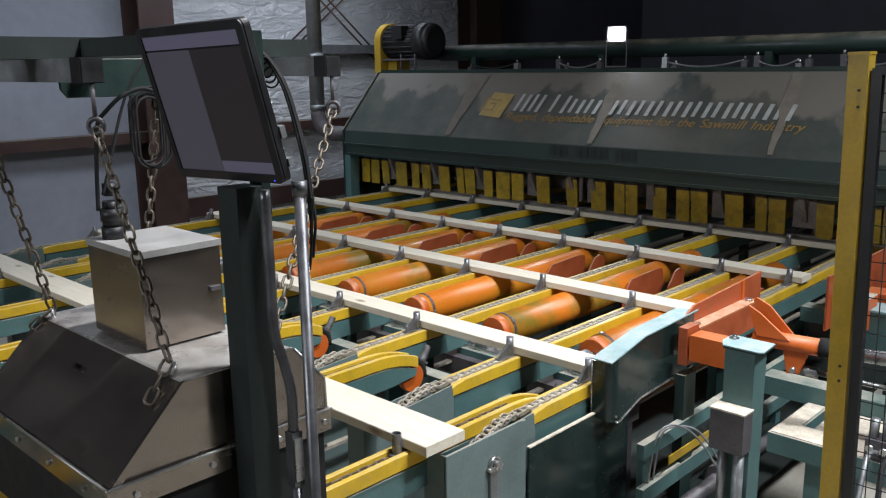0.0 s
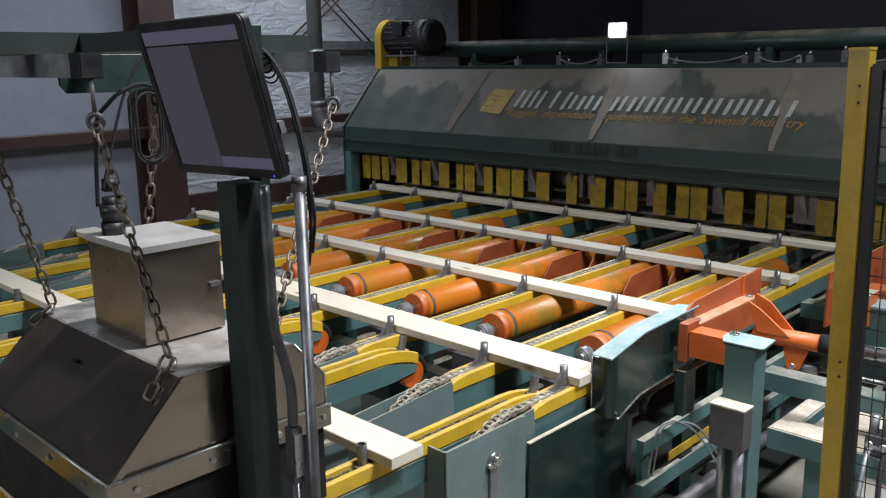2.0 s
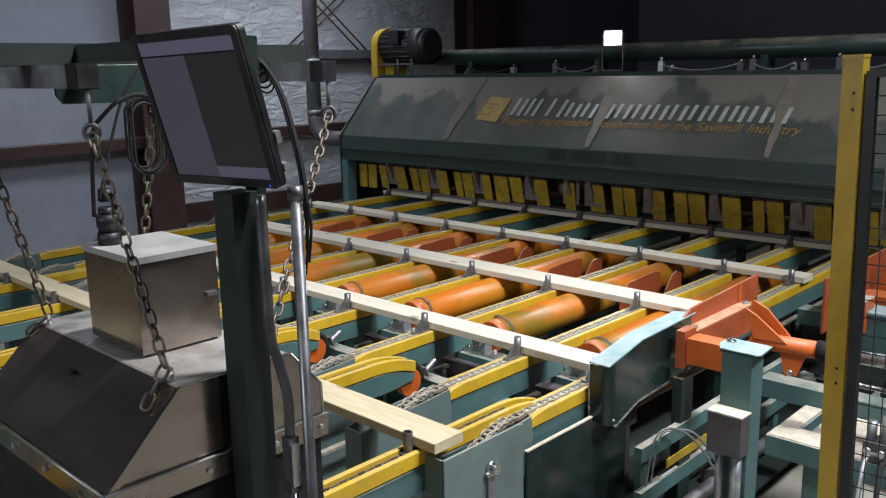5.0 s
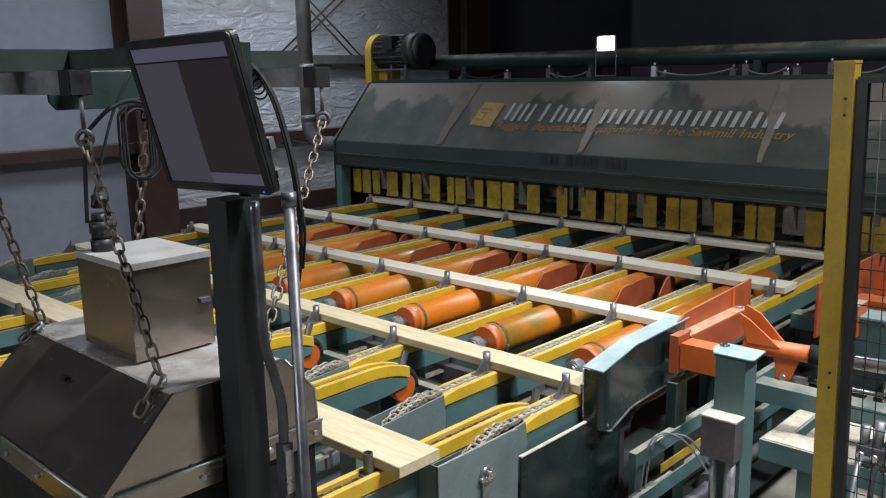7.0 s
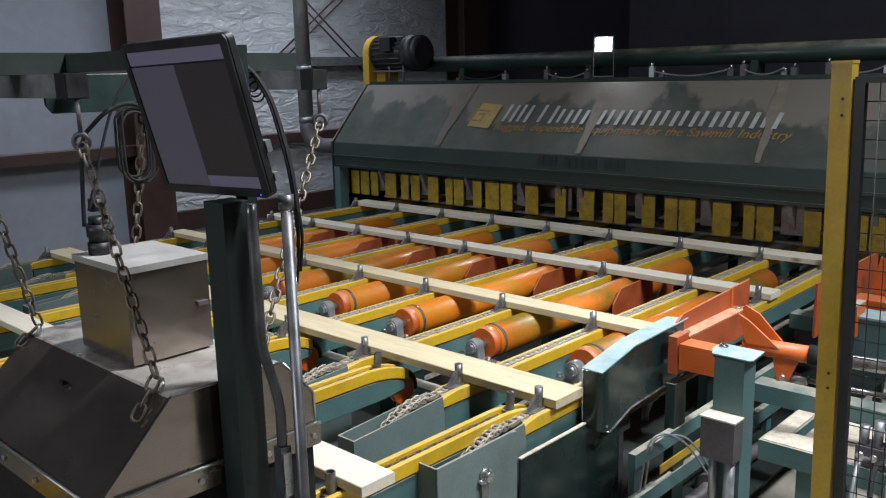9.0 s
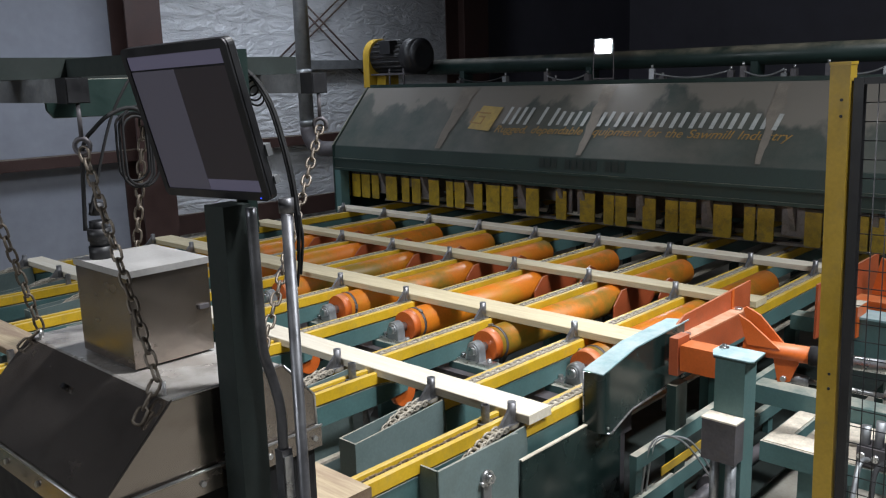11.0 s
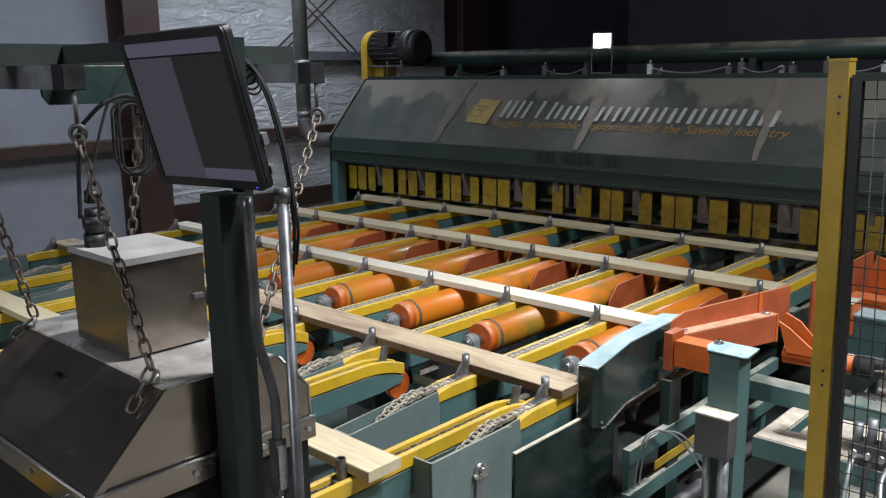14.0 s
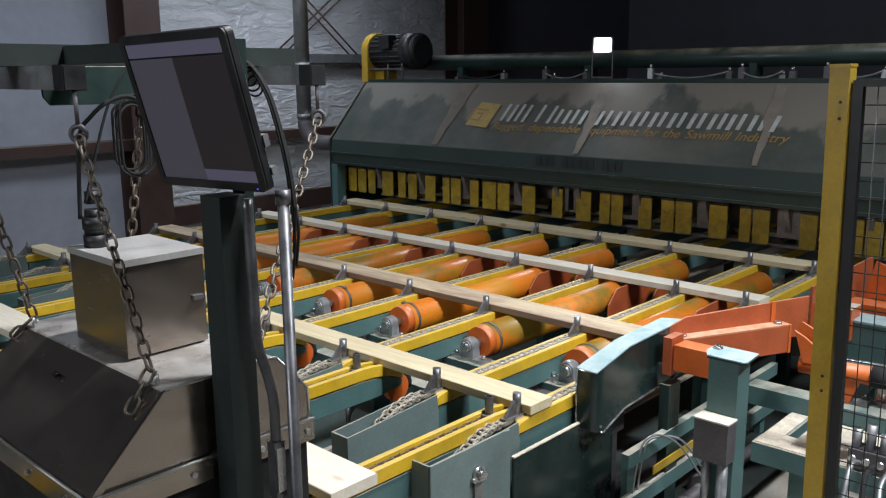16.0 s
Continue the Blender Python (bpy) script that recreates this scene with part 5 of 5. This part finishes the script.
def board(width, wood_material, label, seed):
    rng = random.Random(seed)
    me = bpy.data.meshes.new("board")
    n = 12
    x0, x1 = BOARD_LEFT + rng.uniform(-0.02, 0.03), BOARD_RIGHT + rng.uniform(-0.012, 0.012)
    bm = bmesh.new()
    rings = []
    c = 0.003
    for i in range(n + 1):
        x = x0 + (x1 - x0) * i / n
        crook = 0.004 * math.sin(math.pi * i / n) * rng.uniform(0.6, 1.0)
        prof = [(0, c), (0, 0.038 - c), (c, 0.038), (width - c, 0.038), (width, 0.038 - c), (width, c), (width - c, 0), (c, 0)]
        rings.append([bm.verts.new((x, y + crook, z)) for y, z in prof])
    for a, b in zip(rings, rings[1:]):
        for k in range(8):
            bm.faces.new((a[k], b[k], b[(k + 1) % 8], a[(k + 1) % 8]))
    bm.faces.new(rings[0])
    bm.faces.new(rings[-1][::-1])
    bmesh.ops.recalc_face_normals(bm, faces=bm.faces)
    bm.to_mesh(me)
    bm.free()
    me.materials.append(wood_material)
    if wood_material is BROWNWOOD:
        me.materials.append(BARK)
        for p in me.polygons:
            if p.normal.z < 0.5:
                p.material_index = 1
    return tagged(new("board", me), label, "board", "boards on the deck")


ROW_FIRST, ROW_LAST = -4, 7
WOODS = {-4: (0.143, WHITEWOOD), -3: (0.143, WHITEWOOD), -2: (0.143, WHITEWOOD), -1: (0.143, WHITEWOOD), 0: (0.19, WHITEWOOD), 1: (0.143, WHITEWOOD),
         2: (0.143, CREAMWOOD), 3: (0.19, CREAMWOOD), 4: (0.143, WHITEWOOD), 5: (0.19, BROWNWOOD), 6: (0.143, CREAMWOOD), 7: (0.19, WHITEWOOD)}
WORDS = {WHITEWOOD: "pale planed softwood board lying across the chains", CREAMWOOD: "cream-yellow sawn softwood board lying across the chains",
         BROWNWOOD: "brown-stained wide softwood board lying across the chains"}
lug_a, tube_a = lug_master(), tube_master()
for row in range(ROW_FIRST, ROW_LAST + 1):
    for k, x in enumerate(MAIN_X):
        first = row == ROW_FIRST and k == 0
        LUGS.append((lug_a if first else copy_thing(lug_a, pose(0, 0, 0)), x, row))
    for k, x in enumerate(FEED_X):
        first = row == ROW_FIRST and k == 0
        TUBES.append((tube_a if first else copy_thing(tube_a, pose(0, 0, 0)), x, row))
    w, mat = WOODS[row]
    BOARDS.append((board(w, mat, WORDS[mat], row + 20), row))


def deck_path(s):
    """Where a deck lug is on its loop, and its tilt: out along the top, down into the tail trough, back below."""
    if s >= 2.31:
        return s, CHAIN_Z, 0.0
    R, a1, r = 0.35, 0.8, 0.08
    if s > 2.31 - R * a1:
        a = (2.31 - s) / R
        return 2.31 - R * math.sin(a), CHAIN_Z - R * (1 - math.cos(a)), math.degrees(a)
    u = 2.31 - R * a1 - s
    cy, cz = 2.31 - (R - r) * math.sin(a1), CHAIN_Z - R + (R - r) * math.cos(a1)
    a = min(math.pi, a1 + u / r)
    return cy - r * math.sin(a) + max(0.0, u - (math.pi - a1) * r), cz + r * math.cos(a), math.degrees(a)


def feed_place(s):
    """The infeed runs a little slower than the deck."""
    return 1.74 + 0.87 * (s - 1.74)


def board_place(s):
    """Front edge and underside of a board: carried by the infeed, then lowered onto the deck and pushed by its lugs."""
    k = min(1.0, max(0.0, (s - 2.05) / 0.33))
    k = k * k * (3 - 2 * k)
    return feed_place(s) * (1 - k) + s * k + 0.019, 0.992 - 0.0275 * k


def feed_path(s):
    """Where an infeed lug is: along the top, over the drooping end, round and back below."""
    s = feed_place(s)
    if s <= 2.4:
        return s, FEED_Z, 0.0
    R, a1, r = 0.65, 0.5, 0.14
    if s < 2.4 + R * a1:
        a = (s - 2.4) / R
        return 2.4 + R * math.sin(a), FEED_Z - R * (1 - math.cos(a)), -math.degrees(a)
    y1, z1 = 2.4 + R * math.sin(a1), FEED_Z - R * (1 - math.cos(a1))
    u = s - 2.4 - R * a1
    cy, cz = y1 - r * math.sin(a1), z1 - r * math.cos(a1)
    a = min(math.pi, a1 + u / r)
    y, z = cy + r * math.sin(a), cz + r * math.cos(a)
    return y - max(0.0, u - (math.pi - a1) * r), z, -math.degrees(a)


FLAP_KEYS = ((0.0, 4), (0.12, 10), (0.25, 22), (0.42, 38), (0.62, 50), (0.93, 52), (1.00, 40), (1.07, 5), (1.13, -3), (1.22, 1), (1.34, 0), (2.2, 0))


def motions():
    steps = [i * 0.25 for i in range(65)]
    for path, things in ((deck_path, LUGS), (feed_path, TUBES)):
        for ob, x, row in things:
            rows, last = [], None
            for t in steps:
                y, z, tilt = path(PHASE + SPEED * t - PITCH * row)
                if t in (0.0, 16.0) or last is None or abs(tilt - last) > 0.01 or t % 1 == 0 or abs(path(PHASE + SPEED * (t + 0.25) - PITCH * row)[2] - tilt) > 0.01:
                    rows.append((t, pose(x, y, z, tilt)))
                last = tilt
            walk(ob, rows)
    for ob, row in BOARDS:
        walk(ob, [(t, pose(0, *board_place(PHASE + SPEED * t - PITCH * row))) for t in [i * 0.25 for i in range(65)]])
    for i, ob in enumerate(FLAPS):
        x, y, z = ob.location
        if i < 3:
            walk(ob, [(0.0, pose(x, y, z)), (16.0, pose(x, y, z))])
            continue
        lag = 0.025 * math.sin(i * 2.4)
        rows = [(0.0, pose(x, y, z, 4 + 2 * math.sin(i)))]
        for n in range(7):
            for p, a in FLAP_KEYS:
                t = n * CYCLE + p + lag
                if 0.03 < t < 15.96:
                    rows.append((t, pose(x, y, z, a * (0.92 + 0.1 * math.sin(i * 1.7)))))
        rows.append((16.0, pose(x, y, z, 0)))
        walk(ob, rows)
    for i, ob in enumerate(SHELLS):
        walk(ob, [(0.1 * k, pose(0, 0, 0, 0, (47 * i + 78.0 * k) % 360, 0)) for k in range(161)])
    x, y, z = PUSHER.location
    walk(PUSHER, [(0.0, pose(x, y, z)), (13.55, pose(x, y, z))] + [(13.65 + 0.1 * i, pose(x, y, z, 0, 0, -a)) for i, a in enumerate((1.0, 4, 9, 16, 22, 25.5, 26.5))] + [(16.0, pose(x, y, z, 0, 0, -26.5))])
    x, y, z = PUSHER_ARM.location
    walk(PUSHER_ARM, [(0.0, pose(x, y, z, 0, 0, 7)), (13.55, pose(x, y, z, 0, 0, 7))] + [(13.65 + 0.1 * i, pose(x + d, y - d * 0.16, z, 0, 0, 7)) for i, d in enumerate((0.015, 0.055, 0.12, 0.20, 0.26, 0.295, 0.30))] + [(16.0, pose(x + 0.30, y - 0.05, z, 0, 0, 7))])


motions()
